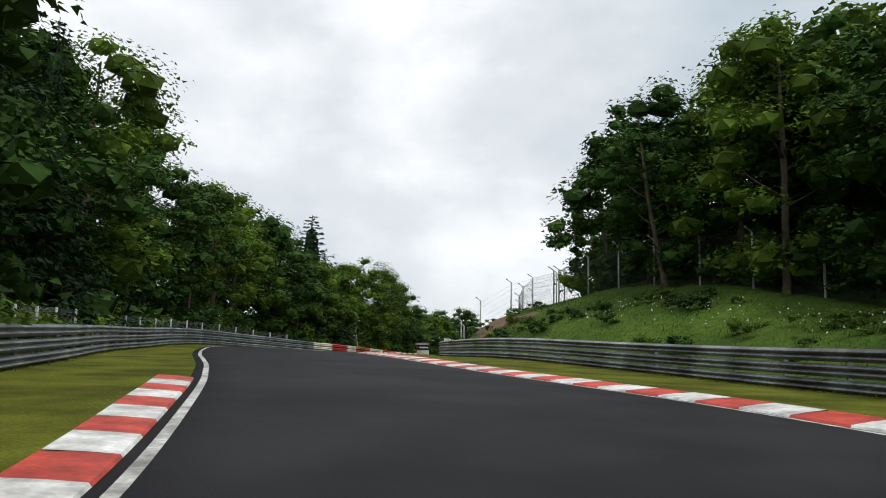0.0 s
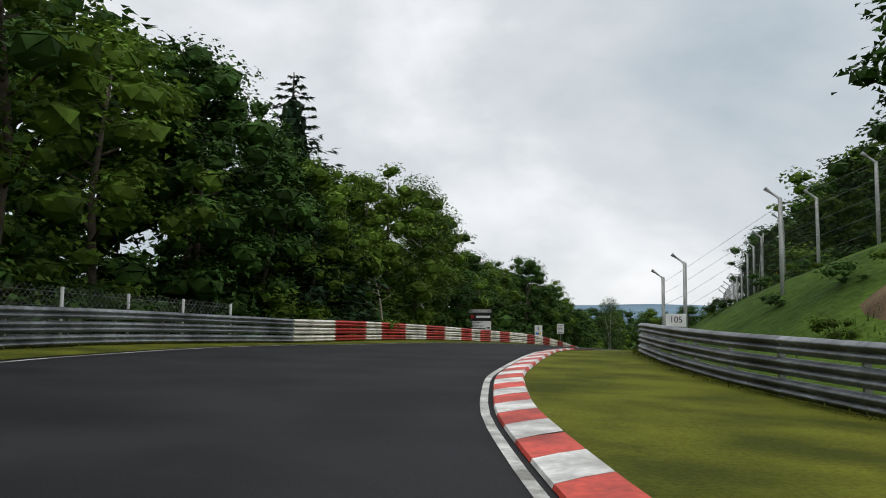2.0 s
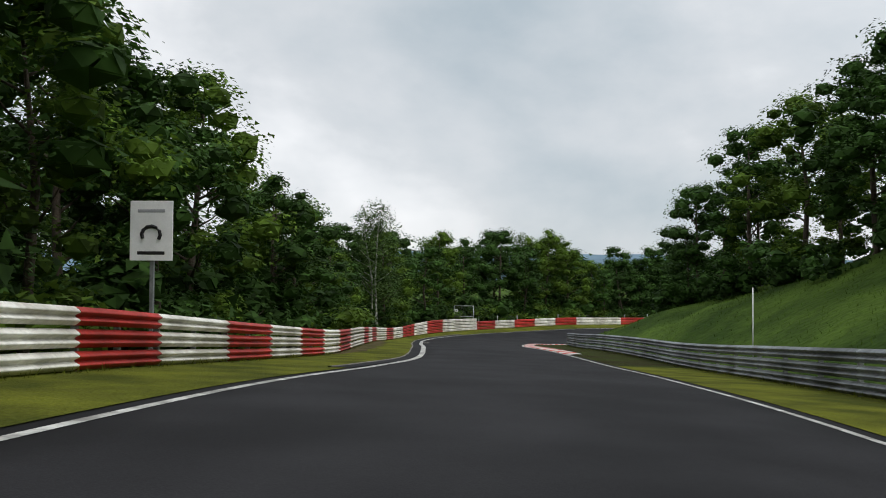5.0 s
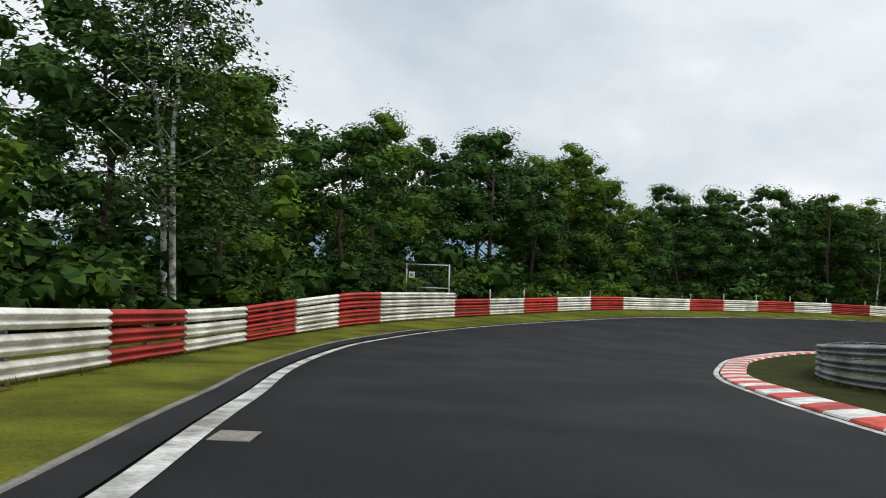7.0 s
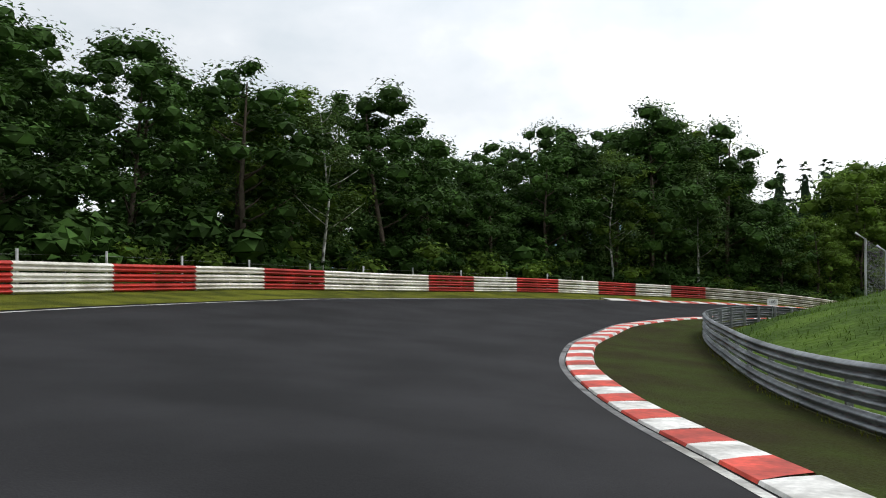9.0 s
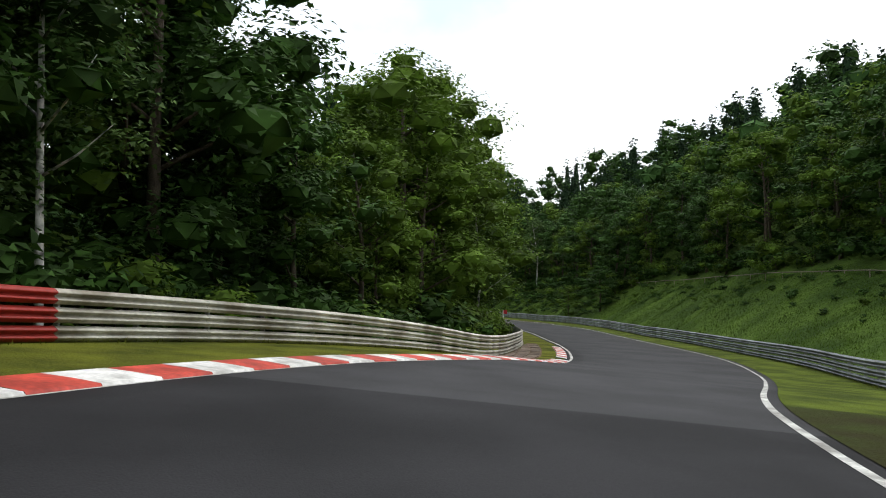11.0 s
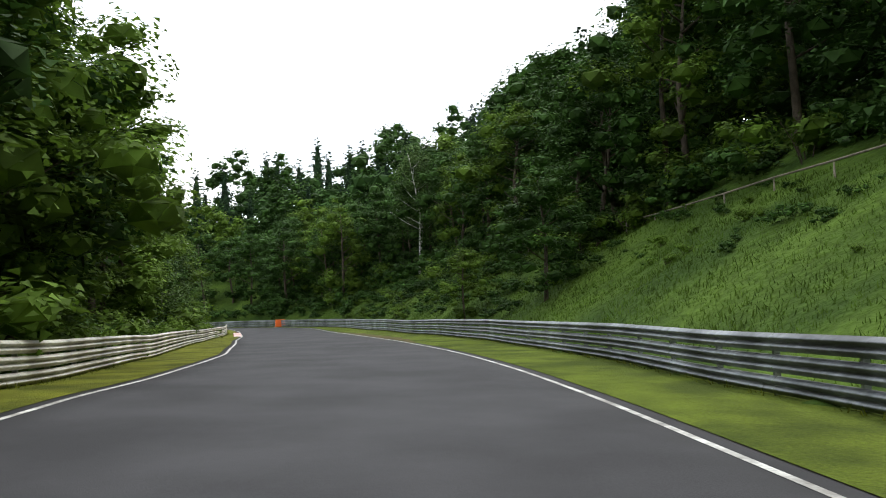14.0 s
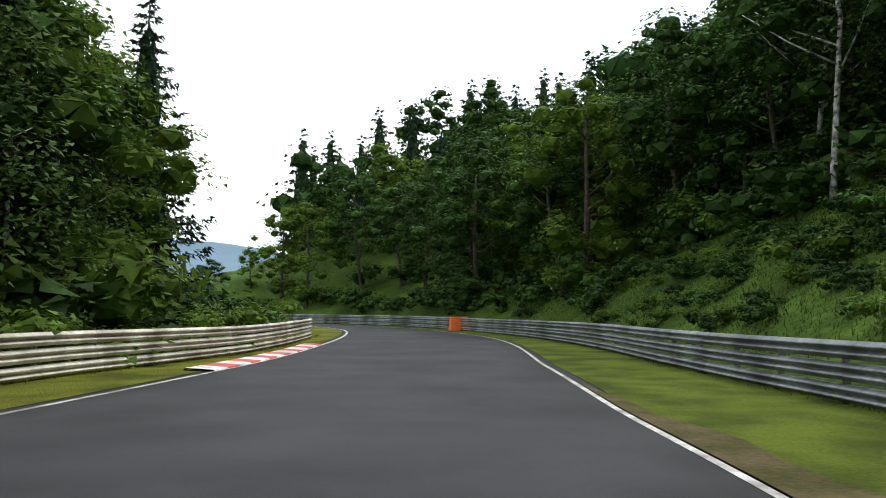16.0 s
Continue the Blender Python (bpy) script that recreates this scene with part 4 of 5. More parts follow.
hedge(1, -15, 165, 2.4, 4.2, 1.5, (1.6, 2.8), 0.3)
hedge(1, 160, 290, 2.3, 4.0, 1.4, (1.8, 3.2), 0.3)
hedge(1, 150, 290, 5.0, 8.0, 1.8, (2.6, 4.2), 0.0)
hedge(1, -15, 150, 5.0, 8.0, 2.2, (2.6, 4.2), 0.0)
hedge(1, 25, 72, 6.0, 9.0, 1.3, (2.6, 3.8), 0.0)
hedge(1, 288, 336, 2.6, 3.8, 1.6, (1.8, 3.2), 0.7)
hedge(1, 334, 400, 1.9, 2.5, 1.15, (1.7, 2.2), 0.8)
hedge(1, 334, 398, 1.2, 1.4, 0.9, (0.8, 1.0), 0.0)
hedge(1, 368, 412, 4.5, 9.0, 1.5, (2.6, 4.6), 0.4)
hedge(1, 404, 428, 2.5, 7.0, 1.4, (1.4, 2.6), 0.5)
hedge(-1, -25, 50, 9.0, 11.0, 2.0, (1.4, 2.4), 0.1)
hedge(-1, -25, 36, 1.4, 6.5, 0.8, (0.25, 0.7), 0.35)
hedge(-1, 34, 44, 1.4, 6.5, 0.7, (0.3, 0.75), 0.35)
hedge(-1, 44, 62, 1.2, 6.5, 1.0, (0.25, 0.6), 0.3)
hedge(-1, 74, 168, 6.5, 9.5, 1.9, (1.2, 2.4), 0.1)
hedge(-1, 290, 352, 9.0, 11.0, 1.6, (1.4, 2.4), 0.15)
hedge(-1, 352, 440, 6.6, 8.6, 1.5, (1.4, 2.6), 0.15)
hedge(-1, 288, 352, 4.0, 8.6, 0.55, (0.22, 0.6), 0.2)
hedge(-1, 352, 420, 1.8, 6.0, 1.3, (0.3, 1.0), 0.1)
hedge(-1, 356, 420, 3.5, 6.4, 1.2, (0.5, 1.3), 0.1)
hedge(-1, 372, 404, 1.6, 5.4, 0.5, (0.3, 0.9), 0.4)
hedge(-1, 405, 490, 2.0, 4.5, 2.0, (1.2, 2.6), 0.15)
joined("understorey", FAR_BUSH, M_LEAF, "dense dark green undergrowth at the edge of the wood", "undergrowth", True)


# ---------------------------------------------------------------- deep woods behind
def woods(name, spots, leaves, size, material, label):
    """Many plain crowns joined into one mass."""
    out = []
    for x, y, z, h in spots:
        cs = [(x + rng.normal() * h * 0.14, y + rng.normal() * h * 0.14, z + h * (0.15 + 0.7 * rng.random())) for _ in range(6)]
        out.append(leaf_cloud(rng, cs, [h * (0.14 + 0.08 * rng.random()) for _ in cs], leaves, size))
    me = quad_mesh(name, np.concatenate(out), material, 3)
    return tagged(new(name, me), label, "woods", kind="stuff")


def spots_behind(side, s0, s1, d0, d1, n, h0, h1):
    out = []
    while len(out) < n:
        s, d = s0 + (s1 - s0) * rng.random(), d0 + (d1 - d0) * rng.random()
        l = RAIL_L(s) + d if side > 0 else RAIL_R(s) - d
        p = at(s, l)
        s2, l2 = station(np.array([p[0]]), np.array([p[1]]))
        if RAIL_R(s2[0]) - 7 < l2[0] < RAIL_L(s2[0]) + 7:
            n -= 0.2
            continue
        out.append((p[0], p[1], float(land_z(np.array([p[0]]), np.array([p[1]]))[0]), h0 + (h1 - h0) * rng.random()))
    return out


woods("woods_outer", spots_behind(1, -40, 300, 14, 40, 230, 6.5, 9), 190, 0.56, M_FAR, "deep dark deciduous wood behind the outer trees")
woods("woods_bend", spots_behind(1, 215, 290, 12, 30, 60, 8.5, 11), 190, 0.56, M_FAR, "deep dark wood outside the bend")
woods("woods_valley", spots_behind(1, 285, 400, 13, 34, 70, 11, 15), 190, 0.56, M_FAR, "deep green wood on the valley side")
woods("woods_above", spots_behind(-1, -40, 45, 17, 45, 60, 12, 15), 190, 0.56, M_FAR, "dark oak wood above the first bend")
woods("woods_ridge", spots_behind(-1, 65, 170, 20, 38, 90, 8, 12), 190, 0.56, M_FAR, "dark wood along the ridge")
woods("woods_hill", spots_behind(-1, 265, 466, 14, 60, 320, 11, 15), 190, 0.56, M_FAR, "deep dark wood on the steep hillside")



# ---------------------------------------------------------------- catch fences
M_CONC = mat("pale_post", (0.42, 0.43, 0.42), 0.7, vary=0.2, scale=2, fine=25, bump=0.2)
M_WIRE = mat("wire", (0.22, 0.23, 0.23), 0.5, metal=0.6, vary=0.15, scale=5, fine=30, bump=0)
M_NET = mat("dark_net", (0.035, 0.04, 0.037), 0.6, metal=0.3, vary=0.15, scale=5, fine=30, bump=0)
M_BLACK = mat("board_black", (0.018, 0.017, 0.018), 0.5, vary=0.2, scale=3, fine=30, bump=0.05)
M_WHITE = mat("board_white", (0.76, 0.76, 0.74), 0.45, vary=0.06, scale=3, fine=30, bump=0.03)
M_GREY = mat("board_grey", (0.30, 0.30, 0.31), 0.5, vary=0.1, scale=3, fine=30, bump=0.03)
M_BLUE = mat("board_blue", (0.03, 0.16, 0.50), 0.45, vary=0.08, scale=3, fine=30, bump=0.03)
M_YELLOW = mat("board_yellow", (0.72, 0.52, 0.03), 0.45, vary=0.08, scale=3, fine=30, bump=0.03)
M_RED = mat("board_red", (0.55, 0.03, 0.04), 0.45, vary=0.08, scale=3, fine=30, bump=0.03)
M_ORANGE = mat("orange_plastic", (0.80, 0.16, 0.035), 0.5, vary=0.12, scale=2, fine=20, bump=0.05)
M_WOOD = mat("weathered_rail_wood", (0.20, 0.17, 0.13), 0.85, vary=0.25, scale=4, fine=30, bump=0.4)


def land_at(s, l):
    p = at(s, l)
    return np.array([p[0], p[1], float(land_z(np.array([p[0]]), np.array([p[1]]))[0])])


def fence(posts, height, arm, wires, mesh_gap, label, sides=6, net=None):
    """posts: list of (station, offset). Bent posts, line wires and woven wire between them."""
    base = [land_at(s, l) for s, l in posts]
    root = empty("catch_fence", Matrix.Identity(4), label, "fence", "catch fences", kind="structure")
    tops = []
    for (s, l), p in zip(posts, base):
        side = 1 if l < 0 else -1
        _, t = axis(s)
        inward = np.array([-t[1], t[0], 0]) * side
        top = p + [0, 0, height]
        pts = [p - [0, 0, 0.3], p + [0, 0, height * 0.5], top]
        if arm:
            pts.append(top + inward * arm * 0.75 + np.array([0, 0, arm * 0.55]))
        v, f = tube(pts, [0.05] * len(pts), sides)
        mesh_object("post", v, f, M_CONC, root, smooth=True)
        tops.append(top)
    for k in range(len(base) - 1):
        a, b, ta, tb = base[k], base[k + 1], tops[k], tops[k + 1]
        span = np.linalg.norm(b - a)
        if span > 9:
            continue
        v, f = [], []

        def ribbon(p, q, w):
            o = len(v)
            d = (q - p) / (np.linalg.norm(q - p) + 1e-6)
            u = np.cross(d, [0, 0, 1.0])
            u = u / (np.linalg.norm(u) + 1e-6)
            e = np.cross(u, d)
            v.extend([p - e * w, p + u * w, p + e * w, q - e * w, q + u * w, q + e * w])
            f.extend([(o, o + 1, o + 4, o + 3), (o + 1, o + 2, o + 5, o + 4), (o + 2, o, o + 3, o + 5)])

        for j in range(wires):
            u = (j + 0.6) / wires
            ribbon(a + (ta - a) * u, b + (tb - b) * u, 0.004)
        if mesh_gap:
            h = height
            n = int((span + h) / mesh_gap)
            for j in range(n):
                x0 = -h + j * mesh_gap
                for flip in (0, 1):
                    # a diagonal from the foot to the head, cut at both posts
                    u0, w0 = (max(0, x0), max(0, -x0))
                    u1, w1 = (min(span, x0 + h), min(h, span - x0))
                    if u1 <= u0:
                        continue
                    f0, f1 = u0 / span, u1 / span
                    if flip:
                        f0, f1 = 1 - f0, 1 - f1
                    ribbon(a + (b - a) * f0 + [0, 0, w0], a + (b - a) * f1 + [0, 0, w1], 0.0028)
        mesh_object("wire_mesh", v, f, net or M_WIRE, root)
    return root


BANK_FENCE = table([(-30, 8.6), (25, 8.8), (44, 8.6), (51, 7.2), (54, 5.9), (61, 5.0), (68, 4.1), (83, 3.7), (103, 3.5), (114, 5.0), (140, 6.2)])
fence([(s, RAIL_R(s) - BANK_FENCE(s)) for s in np.arange(-30, 50, 4.2)], 2.25, 0.45, 4, 0.065, "bent-top catch fence with dark netting on the bank", net=M_NET)
fence([(s, RAIL_R(s) - BANK_FENCE(s)) for s in (50.2, 53.5, 57, 60.5, 64, 67.5, 71, 74.5, 78, 81.5, 85, 88.5, 92, 95.5, 99, 103)], 2.1, 0.45, 4, 0.12, "grey bent-top catch fence climbing the bank beside the guardrail", net=M_NET)
fence([(s, RAIL_R(s) - BANK_FENCE(s)) for s in (103, 110, 117, 124, 131)], 2.0, 0.45, 3, 0.0, "old bent-top fence on the grassy bank")
fence([(48.6, RAIL_R(48.6) - 6.9), (51.8, RAIL_R(51.8) - 4.6), (55, RAIL_R(55) - 2.6), (58.2, RAIL_R(58.2) - 1.0), (61.6, RAIL_R(61.6) - 0.7)], 2.1, 0.45, 6, 0.0, "bent-top wire fence running down to the guardrail")
fence([(s, RAIL_L(s) + 1.5) for s in np.arange(-12, 64, 2.6)], 1.45, 0, 4, 0.2, "low wire fence on pale posts behind the guardrail")
fence([(s, RAIL_L(s) + 1.7) for s in np.arange(192, 250, 3.2)], 1.25, 0, 3, 0, "low wire fence on thin posts at the edge of the wood")

fence([(238.0, -9.3), (243.0, -9.6), (247.5, -11.5)], 2.9, 0.5, 4, 0.16, "dark bent-top catch fence on the grassy bank inside the bend")

# leaning braces at the fence corner
for s, d in ((49.0, 7.6), (67.0, 4.2), (98.5, 3.6)):
    p = land_at(s, RAIL_R(s) - d)
    q = p + np.array([0.3, 1.4, 0])
    v, f = tube([p + [0, 0, 2.2], p * 0.5 + q * 0.5 + [0, 0, 1.0], q - [0, 0, 0.2]], [0.035] * 3, 6)
    tagged(mesh_object("fence_brace", v, f, M_CONC, None, smooth=True), "slanted pale steel brace of the catch fence", "fence brace", "fence braces")


# ---------------------------------------------------------------- boards and signs
def text_mesh(name, body, size, material, parent, x, y, z):
    cu = bpy.data.curves.new(name, 'FONT')
    cu.body, cu.size, cu.extrude = body, size, 0.002
    cu.align_x = 'CENTER'
    tmp = new("lettering_curve", cu)
    me = bpy.data.meshes.new_from_object(tmp.evaluated_get(bpy.context.evaluated_depsgraph_get()))
    bpy.data.objects.remove(tmp)
    me.materials.append(material)
    ob = new(name, me)
    ob.parent = parent
    ob.matrix_basis = pose(x, y, z, 90, 0, 0)
    return ob


def plate(name, w, h, material, parent, x=0.0, y=0.0, z=0.0, thick=0.03, label=""):
    return part(name, box_data(w, thick, h, min(0.006, thick * 0.3)), material, parent, label, pose(x, y, z))


def board_pose(s, l, z_off=0.0, turn=0.0):
    p = land_at(s, l)
    return pose(p[0], p[1], p[2] + z_off, 0, 0, heading(s) + turn)


b = empty("advertising_board", board_pose(97.2, RAIL_L(97.2) + 0.8, 0.48), "black and white roadside board with a white slogan panel", "board")
plate("upper_panel", 1.85, 0.62, M_BLACK, b, 0, 0, 1.62)
plate("name_panel", 1.85, 0.26, M_GREY, b, 0, 0, 2.25, label="grey strip with the corner's name")
plate("lower_panel", 1.95, 0.68, M_WHITE, b, -0.08, 0, 0.92)
text_mesh("lettering", "KALLENHARD", 0.2, M_WHITE, b, 0.0, -0.02, 2.30)
text_mesh("slogan", "Fair geht vor!", 0.2, M_BLACK, b, -0.2, -0.02, 1.18)
plate("brand_bar", 1.15, 0.17, M_WHITE, b, 0.26, -0.012, 1.85, 0.02)
plate("brand_mark", 0.26, 0.26, M_RED, b, -0.62, -0.012, 1.82, 0.02)
plate("text_bar", 1.1, 0.06, M_GREY, b, -0.35, -0.012, 1.48, 0.02)
plate("text_bar", 1.3, 0.07, M_BLACK, b, -0.2, -0.012, 0.99, 0.02)
plate("brand_mark", 0.26, 0.1, M_BLACK, b, 0.7, -0.012, 1.03, 0.02)
for x in (-0.65, 0.65):
    plate("post", 0.07, 2.9, M_POST, b, x, 0.06, -0.7, 0.07)

b = empty("distance_sign", board_pose(115.25, RAIL_L(115.25) + 0.4, 0.5), "white kilometre sign with a blue and yellow mark", "sign")
plate("panel", 0.78, 1.05, M_WHITE, b, 0, 0, 0.9)
text_mesh("number", "8", 0.42, M_BLACK, b, 0.0, -0.02, 1.52)
text_mesh("unit", "km", 0.2, M_BLACK, b, 0.0, -0.02, 1.34)
plate("brand_mark", 0.34, 0.2, M_BLUE, b, -0.12, -0.012, 1.03, 0.02)
plate("brand_mark", 0.18, 0.22, M_YELLOW, b, 0.17, -0.012, 1.03, 0.02)
plate("post", 0.07, 1.6, M_POST, b, 0, 0.06, -0.6, 0.07)

b = empty("notice_sign", board_pose(125.0, RAIL_L(125.0) + 0.4, 0.58), "small white notice sign with a dark arrow on a post", "sign")
plate("panel", 0.78, 1.08, M_WHITE, b, 0, 0, 1.75)
arc = [(0.17 * math.cos(a), -0.02, 2.22 + 0.15 * math.sin(a)) for a in np.linspace(-0.6, 3.6, 9)]
v, f = tube(arc, [0.035] * 9, 6)
mesh_object("arrow", v, f, M_BLACK, b)
plate("text_bar", 0.5, 0.06, M_GREY, b, 0, -0.012, 2.62, 0.02)
plate("text_bar", 0.5, 0.06, M_BLACK, b, 0, -0.012, 1.86, 0.02)
plate("post", 0.07, 2.8, M_POST, b, 0, 0.06, -0.5, 0.07)

for s, d, up, word in ((55.4, 0.3, 0.40, "105"), (108.3, 0.4, 0.53, ""), (241.0, 0.3, 0.46, "108")):
    b = empty("marker_box", board_pose(s, RAIL_R(s) - d, up), "small white marker board behind the guardrail" + (" reading " + word if word else ""), "marker", "marker boards")
    plate("panel", 0.46, 0.30, M_WHITE, b, 0, 0, 0.93, 0.10)
    if word:
        text_mesh("number", word, 0.2, M_BLACK, b, 0.0, -0.056, 1.03)
    else:
        plate("text_bar", 0.26, 0.06, M_GREY, b, 0, -0.05, 1.05, 0.02)
    plate("post", 0.05, 1.0, M_POST, b, 0, 0, -0.1, 0.05)

# gate frame over the outer rail
b = empty("fence_gate", board_pose(188.5, RAIL_L(188.5) + 1.1, 0.1, 22), "grey tubular gate frame with wire mesh and a white notice", "gate")
for x in (-1.05, 1.05):
    v, f = tube([(x, 0, -0.2), (x, 0, 2.45)], [0.035, 0.035], 8)
    mesh_object("post", v, f, M_CONC, b, smooth=True)
for z in (1.3, 2.4):
    v, f = tube([(-1.05, 0, z), (1.05, 0, z)], [0.028, 0.028], 8)
    mesh_object("bar", v, f, M_CONC, b, smooth=True)
v, f = [], []
for k in range(28):
    x = -1.0 + k * 0.074
    o = len(v)
    v += [(x - 0.003, 0, 0.9), (x + 0.003, 0, 0.9), (x + 0.003, 0, 2.4), (x - 0.003, 0, 2.4)]
    f.append((o, o + 1, o + 2, o + 3))
mesh_object("wire_mesh", v, f, M_WIRE, b)
plate("notice", 0.3, 0.3, M_WHITE, b, -0.78, -0.03, 1.75, 0.01)
plate("text_bar", 0.16, 0.12, M_GREY, b, -0.78, -0.04, 1.84, 0.01)

# red marker on a white pole, orange barrier block, thin marker pole
b = empty("marker_pole", board_pose(321.3, RAIL_L(321.3) + 0.3, 0.5), "white pole with a small red square marker", "marker")
v, f = tube([(0, 0, -0.2), (0, 0, 1.95)], [0.03, 0.03], 8)
mesh_object("pole", v, f, M_WHITE, b, smooth=True)
plate("marker_plate", 0.34, 0.34, M_RED, b, 0.2, 0, 1.62, 0.02)
b = empty("barrier_block", pose(265.3, 122.9, -13.45, 0, 0, -80), "orange plastic barrier block before the guardrail", "barrier")
bm = box_data(1.35, 0.45, 0.95, 0.06)
for vv in bm.verts:
    if vv.co.z > 0.5:
        vv.co.y *= 0.55
part("body", bm, M_ORANGE, b)
plate("foot", 1.45, 0.1, M_ORANGE, b, 0, 0, 0, 0.6)
b = empty("marker_pole", board_pose(136, RAIL_R(136) - 1.2), "thin pale marker pole on the bank", "marker")
v, f = tube([(0, 0, -0.3), (0, 0, 2.2)], [0.025, 0.02], 8)
mesh_object("pole", v, f, M_WHITE, b, smooth=True)

# rail fence along the top of the grassy slope
b = empty("slope_rail", Matrix.Identity(4), "long weathered wooden rail fence across the slope", "fence", kind="structure")
ss = np.arange(284, 374, 3.0)
pts = [land_at(s, RAIL_R(s) - 8.0) for s in ss]
hz = np.convolve(np.pad([p[2] for p in pts], 3, mode="edge"), np.ones(7) / 7, mode="valid")
pts = [np.array([p[0], p[1], z]) for p, z in zip(pts, hz)]
for p in pts:
    v, f = tube([p - [0, 0, 0.7], p + [0, 0, 0.42]], [0.035, 0.03], 6)
    mesh_object("post", v, f, M_WOOD, b, smooth=True)
v, f = tube([p + [0, 0, 0.40] for p in pts], [0.038] * len(pts), 6)
mesh_object("rail", v, f, M_WOOD, b, smooth=True)

# grid paving behind the kerb: rows of concrete blocks with soil between
paving = empty("paving", Matrix.Identity(4), "worn concrete grid paving with soil in its joints", "paving", kind="structure")
M_PAVE = mat("paving_block", (0.17, 0.13, 0.10), 0.9, vary=0.25, scale=2, fine=30, bump=0.5, obrand=0.2)
soil = strip("soil_bed", lambda s: EDGE_L(s) + 1.42, lambda s: np.minimum(EDGE_L(s) + 3.3, RAIL_L(s) - 0.3), 281, 299, M_SOIL, 0.026, 0.03, across=3, parent=paving)
BLOCK = bpy.data.meshes.new("block")
bm_ = box_data(0.5, 0.16, 0.05, 0.01)
bm_.to_mesh(BLOCK)
bm_.free()
BLOCK.materials.append(M_PAVE)
for i, s in enumerate(np.arange(282, 296.5, 0.36)):
    for j in range(4):
        if rng.random() < 0.93:
            p = at(s + rng.normal() * 0.01, EDGE_L(s) + 1.75 + j * 0.53)
            share("block", BLOCK, paving, pose(p[0], p[1], p[2] + 0.012 + rng.normal() * 0.006, rng.normal() * 1.5, rng.normal() * 1.5, heading(s)))


# ---------------------------------------------------------------- soil scars, tall grass, flowers
def patch(name, s0, s1, d0, d1, material, label, thr=0.0):
    """An uneven patch laid on the slope behind the inner rail."""
    ss, dd = np.arange(s0, s1, 0.5), np.arange(d0, d1, 0.35)
    S, Dm = np.meshgrid(ss, dd, indexing="ij")
    p = at(S.ravel(), RAIL_R(S.ravel()) - Dm.ravel())
    u, w = (S.ravel() - s0) / (s1 - s0) * 2 - 1, (Dm.ravel() - d0) / (d1 - d0) * 2 - 1
    field = np.array([noise.noise((a * 0.35, c * 0.5, 3.0)) for a, c in zip(S.ravel(), Dm.ravel())]) * 1.1 + 0.55 - (u**4 + w**4) * 0.7 - thr
    # the patch dips under the ground towards its rim
    z = sheet_z(p[:, 0], p[:, 1]) + np.clip(field * 0.55, -0.3, 0.2) - 0.03
    z = z + 0.05 * np.array([noise.noise((a * 1.7, c * 1.9, 1.0)) for a, c in zip(S.ravel(), Dm.ravel())])
    keep = (field > -0.45).reshape(S.shape)
    n = len(dd)
    fs = [(i * n + j, i * n + j + 1, (i + 1) * n + j + 1, (i + 1) * n + j) for i in range(len(ss) - 1) for j in range(n - 1) if keep[i, j] and keep[i + 1, j + 1]]
    ob = mesh_object(name, np.stack([p[:, 0], p[:, 1], z], -1), fs, material, smooth=True)
    return tagged(ob, label, "soil", kind="structure")


patch("soil_scar", 42.5, 51.5, 1.6, 5.2, M_SOIL, "bare sandy soil on the cut bank", 0.16)

sr = strip("soil_strip", lambda s: EDGE_R(s) - 0.12 - 0.95 * np.clip(np.minimum((s - 350) / 8, (384 - s) / 10), 0, 1) * (0.8 + 0.2 * np.sin(s * 1.7)), lambda s: EDGE_R(s) - 0.10, 350.2, 383.8, M_SOIL2, 0.026, 0.018, across=3)
tagged(sr, "bare brown soil worn beside the asphalt edge", "soil", kind="structure")
sw = strip("worn_soil", lambda s: RAIL_L(s) - 0.25 - 0.9 * np.clip(np.minimum((s - 140) / 6, (164 - s) / 6), 0, 1) * (0.75 + 0.25 * np.sin(s * 2.1)), lambda s: RAIL_L(s) + 0.1, 140.2, 163.8, M_SOIL2, 0.026, 0.03, across=3)
tagged(sw, "bare brown soil along the foot of the guardrail", "soil", kind="structure")
es = strip("edge_strip", lambda s: EDGE_L(s) + 0.22, lambda s: EDGE_L(s) + 0.62, 128, 182, M_ASPHALT, 0.018, 0.018, across=2)
tagged(es, "dark asphalt strip outside the white edge line", "road", kind="structure")
M_EDGE = mat("edging_concrete", (0.20, 0.185, 0.16), 0.9, vary=0.3, scale=1.5, fine=20, bump=0.4)
ec = strip("edge_stone", lambda s: EDGE_L(s) + 0.62, lambda s: EDGE_L(s) + 0.69, 128, 182, M_EDGE, 0.036, 0.032, across=1, skirt=0.06)
tagged(ec, "narrow pale concrete edging beside the verge", "edging", kind="structure")
p = at(161.7, EDGE_L(161.7) - 0.25)
cover = empty("drain_cover", pose(p[0], p[1], p[2] + 0.006, 0, 0, heading(161.7)), "small pale metal drain cover in the asphalt", "drain cover")
part("plate", box_data(0.34, 0.34, 0.012, 0.003), M_EDGE, cover)

M_TALL = mat("tall_grass", (0.072, 0.122, 0.016), 0.85, vary=0.3, scale=0.4, fine=4, bump=0, island=0.4, translucent=0.3, spec=0.1)
M_SHORT = mat("mown_grass", (0.125, 0.140, 0.018), 0.85, vary=0.3, scale=0.5, fine=4, bump=0, island=0.4, translucent=0.3, spec=0.1)
M_BROOM = mat("broom_flowers", (0.62, 0.42, 0.02), 0.7, vary=0.2, scale=2, fine=8, bump=0, island=0.3, translucent=0.2)


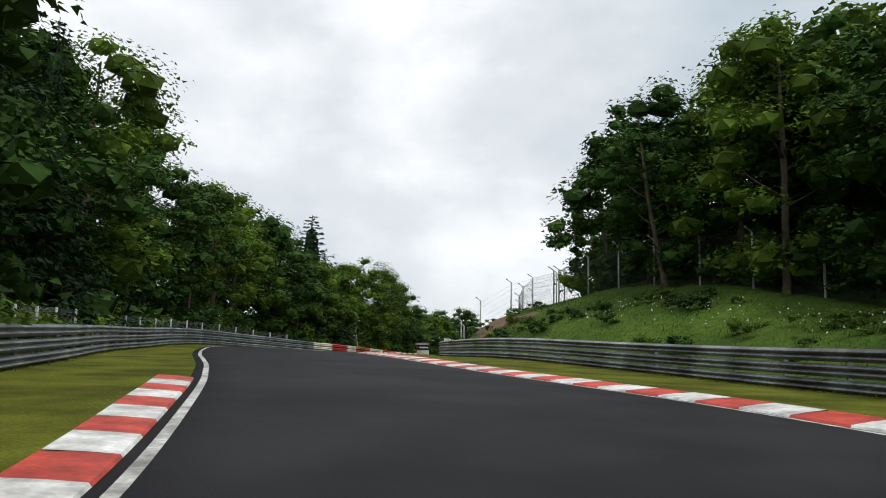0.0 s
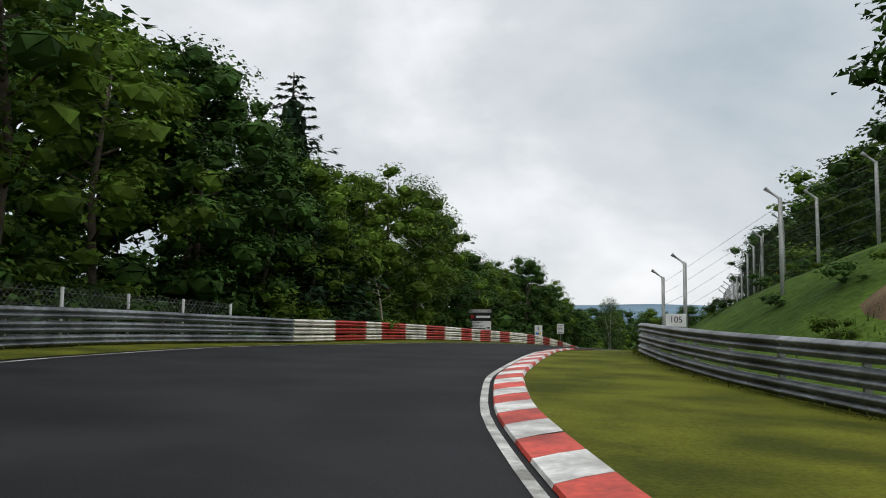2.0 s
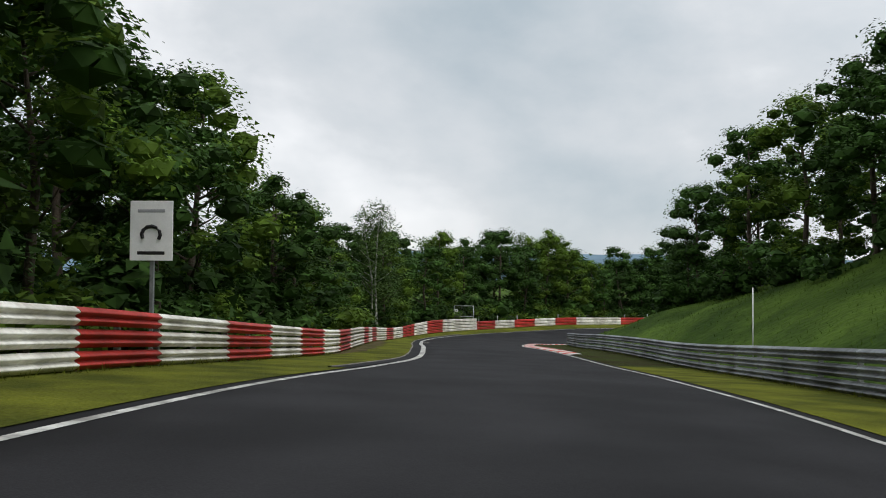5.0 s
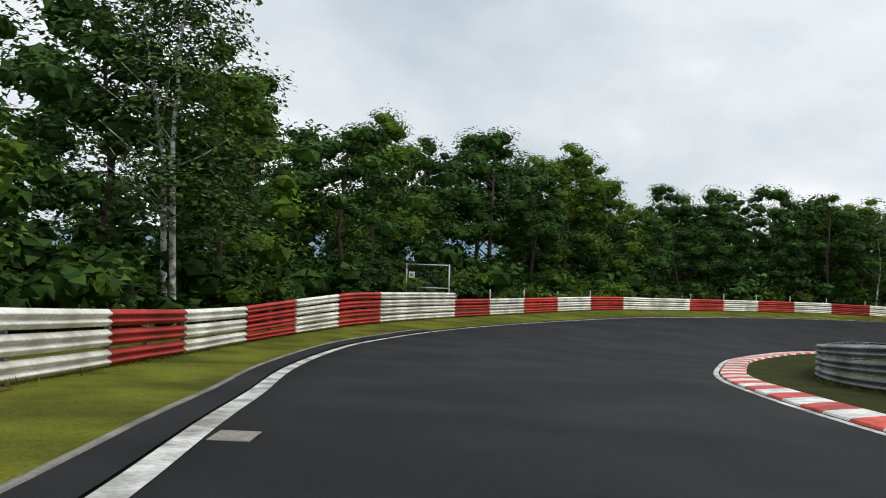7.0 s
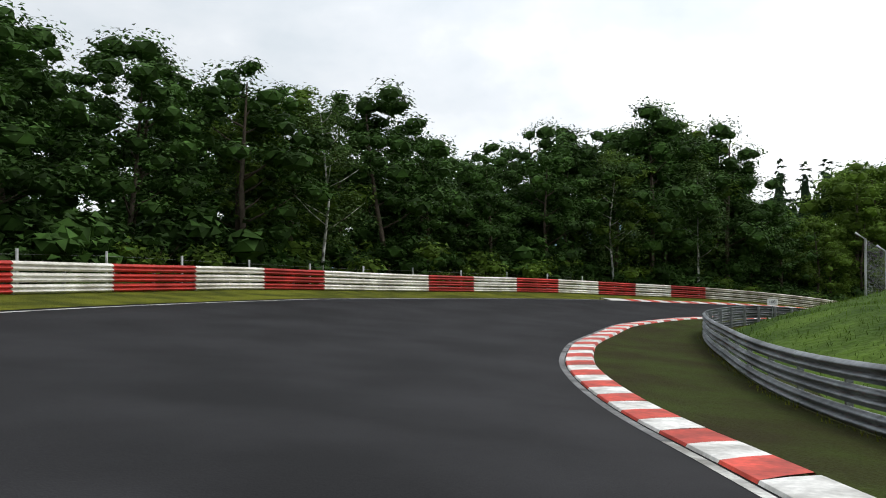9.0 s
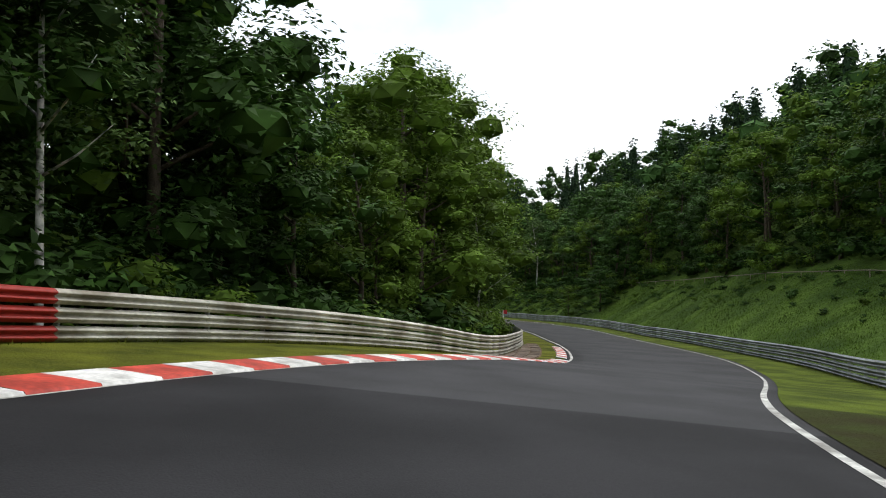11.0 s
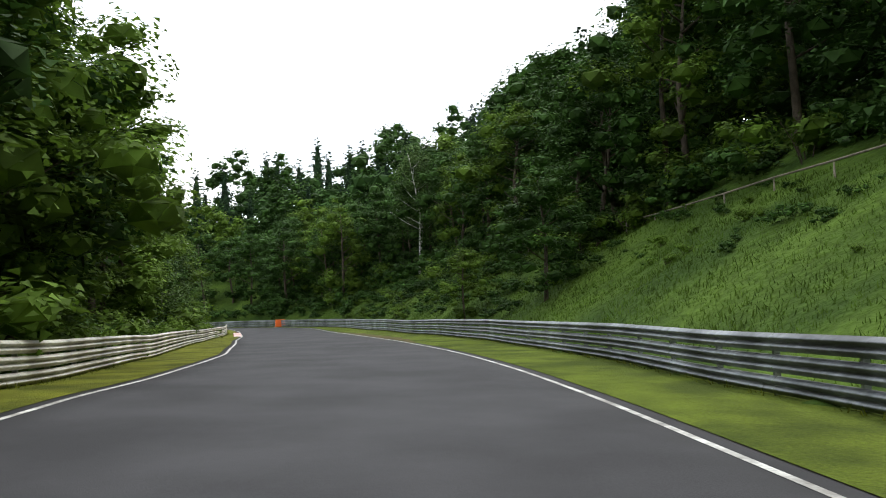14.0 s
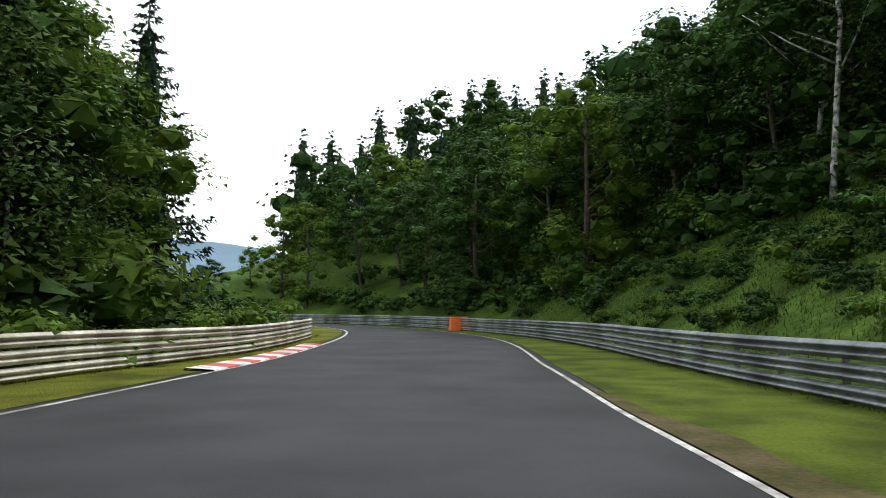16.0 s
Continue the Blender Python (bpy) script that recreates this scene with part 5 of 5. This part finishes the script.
def grass(name, places, height, width, material, label, category="grass"):
    n = len(places)
    p = np.asarray(places)
    a = rng.random(n) * 6.283
    lean = rng.normal(size=(n, 2)) * 0.35
    h = height * (0.5 + rng.random(n))
    side = np.stack([np.cos(a), np.sin(a), np.zeros(n)], -1) * width * (0.6 + 0.8 * rng.random(n))[:, None]
    tip = p + np.stack([lean[:, 0] * h, lean[:, 1] * h, h], -1)
    v = np.stack([p - side, p + side, tip], 1).reshape(-1, 3)
    ob = new(name, quad_mesh(name, v, material, 3))
    return tagged(ob, label, category, kind="stuff")


def scatter(n, s0, s1, f, lo, hi, side, on_land=True):
    s = s0 + (s1 - s0) * rng.random(n)
    d = lo + (hi - lo) * rng.random(n)
    l = f(s) + side * d
    p = at(s, l)
    if on_land:
        p[:, 2] = sheet_z(p[:, 0], p[:, 1]) - 0.03
    else:
        p[:, 2] += 0.01
    return p


grass("slope_grass", np.concatenate([scatter(110000, 284, 420, RAIL_R, 0.9, 8.8, -1), scatter(9000, 165, 245, RAIL_R, 0.9, 6, -1), scatter(12000, 60, 165, RAIL_R, 0.9, 9, -1), scatter(16000, -20, 50, RAIL_R, 0.9, 7.5, -1)]),
      0.13, 0.015, M_TALL, "tall uneven meadow grass on the slope")
grass("rail_grass", np.concatenate([scatter(9000, -20, 410, RAIL_L, -0.25, 0.35, 1, False), scatter(9000, -20, 410, RAIL_R, -0.25, 0.35, -1, False)]), 0.10, 0.012, M_SHORT, "tufts of grass along the foot of the guardrail")
fl = []
for s, d in ((104, 8.4), (107, 8.8), (111, 8), (116, 8.6), (118.5, 7.8), (121, 8.4), (124, 8.6), (90, 8.2), (97, 8.6)):
    p = land_at(s, RAIL_R(s) - d)
    fl.append(p + np.stack([rng.normal(size=160) * 0.8, rng.normal(size=160) * 0.8, 0.5 + rng.random(160) * 1.0], -1))
grass("broom", np.concatenate(fl), 0.10, 0.05, M_BROOM, "yellow flowering broom on the bank", "flowers")
wf = scatter(240, 12, 34, RAIL_R, 3.0, 6.0, -1) + [0, 0, 0.2]
grass("white_flowers", wf, 0.05, 0.03, M_WHITE, "small white flowers on the bank", "flowers")


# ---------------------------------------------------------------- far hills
# distance haze is put into the hills' blue colour and a faint glow
M_HILL_HAZE = mat("hill_haze_tint", (0.10, 0.15, 0.19), 1.0, vary=0.14, scale=0.004, fine=0.03, bump=0, spec=0.0)
bsdf = M_HILL_HAZE.node_tree.nodes["Principled BSDF"]
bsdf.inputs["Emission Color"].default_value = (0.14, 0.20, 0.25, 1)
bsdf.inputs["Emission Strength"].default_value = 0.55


def ridge(name, way, dist, half, base, humps, label):
    """A far wooded ridge: a rounded range of hills standing across a direction (degrees from north, clockwise)."""
    v, f = [], []
    n, m = 60, 7
    for i in range(n + 1):
        u = i / n * 2 - 1
        a = radians(way + u * half)
        top = base + sum(h * math.exp(-((u - c) / w)**2) for c, w, h in humps) + 4 * noise.noise((u * 9, 0.3, dist * 0.01)) + 2 * noise.noise((u * 40, 1.3, 0))
        for j in range(m + 1):
            w = j / m
            d = dist * (1 + 0.25 * w)
            v.append((math.sin(a) * d, math.cos(a) * d, -60 + (top + 60) * math.sin(w * math.pi / 2)))
    for i in range(n):
        for j in range(m):
            k = i * (m + 1) + j
            f.append((k, k + m + 1, k + m + 2, k + 1))
    return tagged(mesh_object(name, v, f, M_HILL_HAZE, smooth=True), label, "hills", kind="structure")


ridge("backdrop_north", 18, 2300, 34, 42, [(-0.1, 0.25, 26), (0.35, 0.2, 18), (-0.7, 0.3, 10)], "wooded hills far beyond the valley, blue haze put into their colour and glow")
ridge("backdrop_east", 82, 1500, 26, 40, [(-0.15, 0.3, 60), (0.5, 0.3, 30)], "wooded hill beyond the valley, blue haze put into its colour and glow")
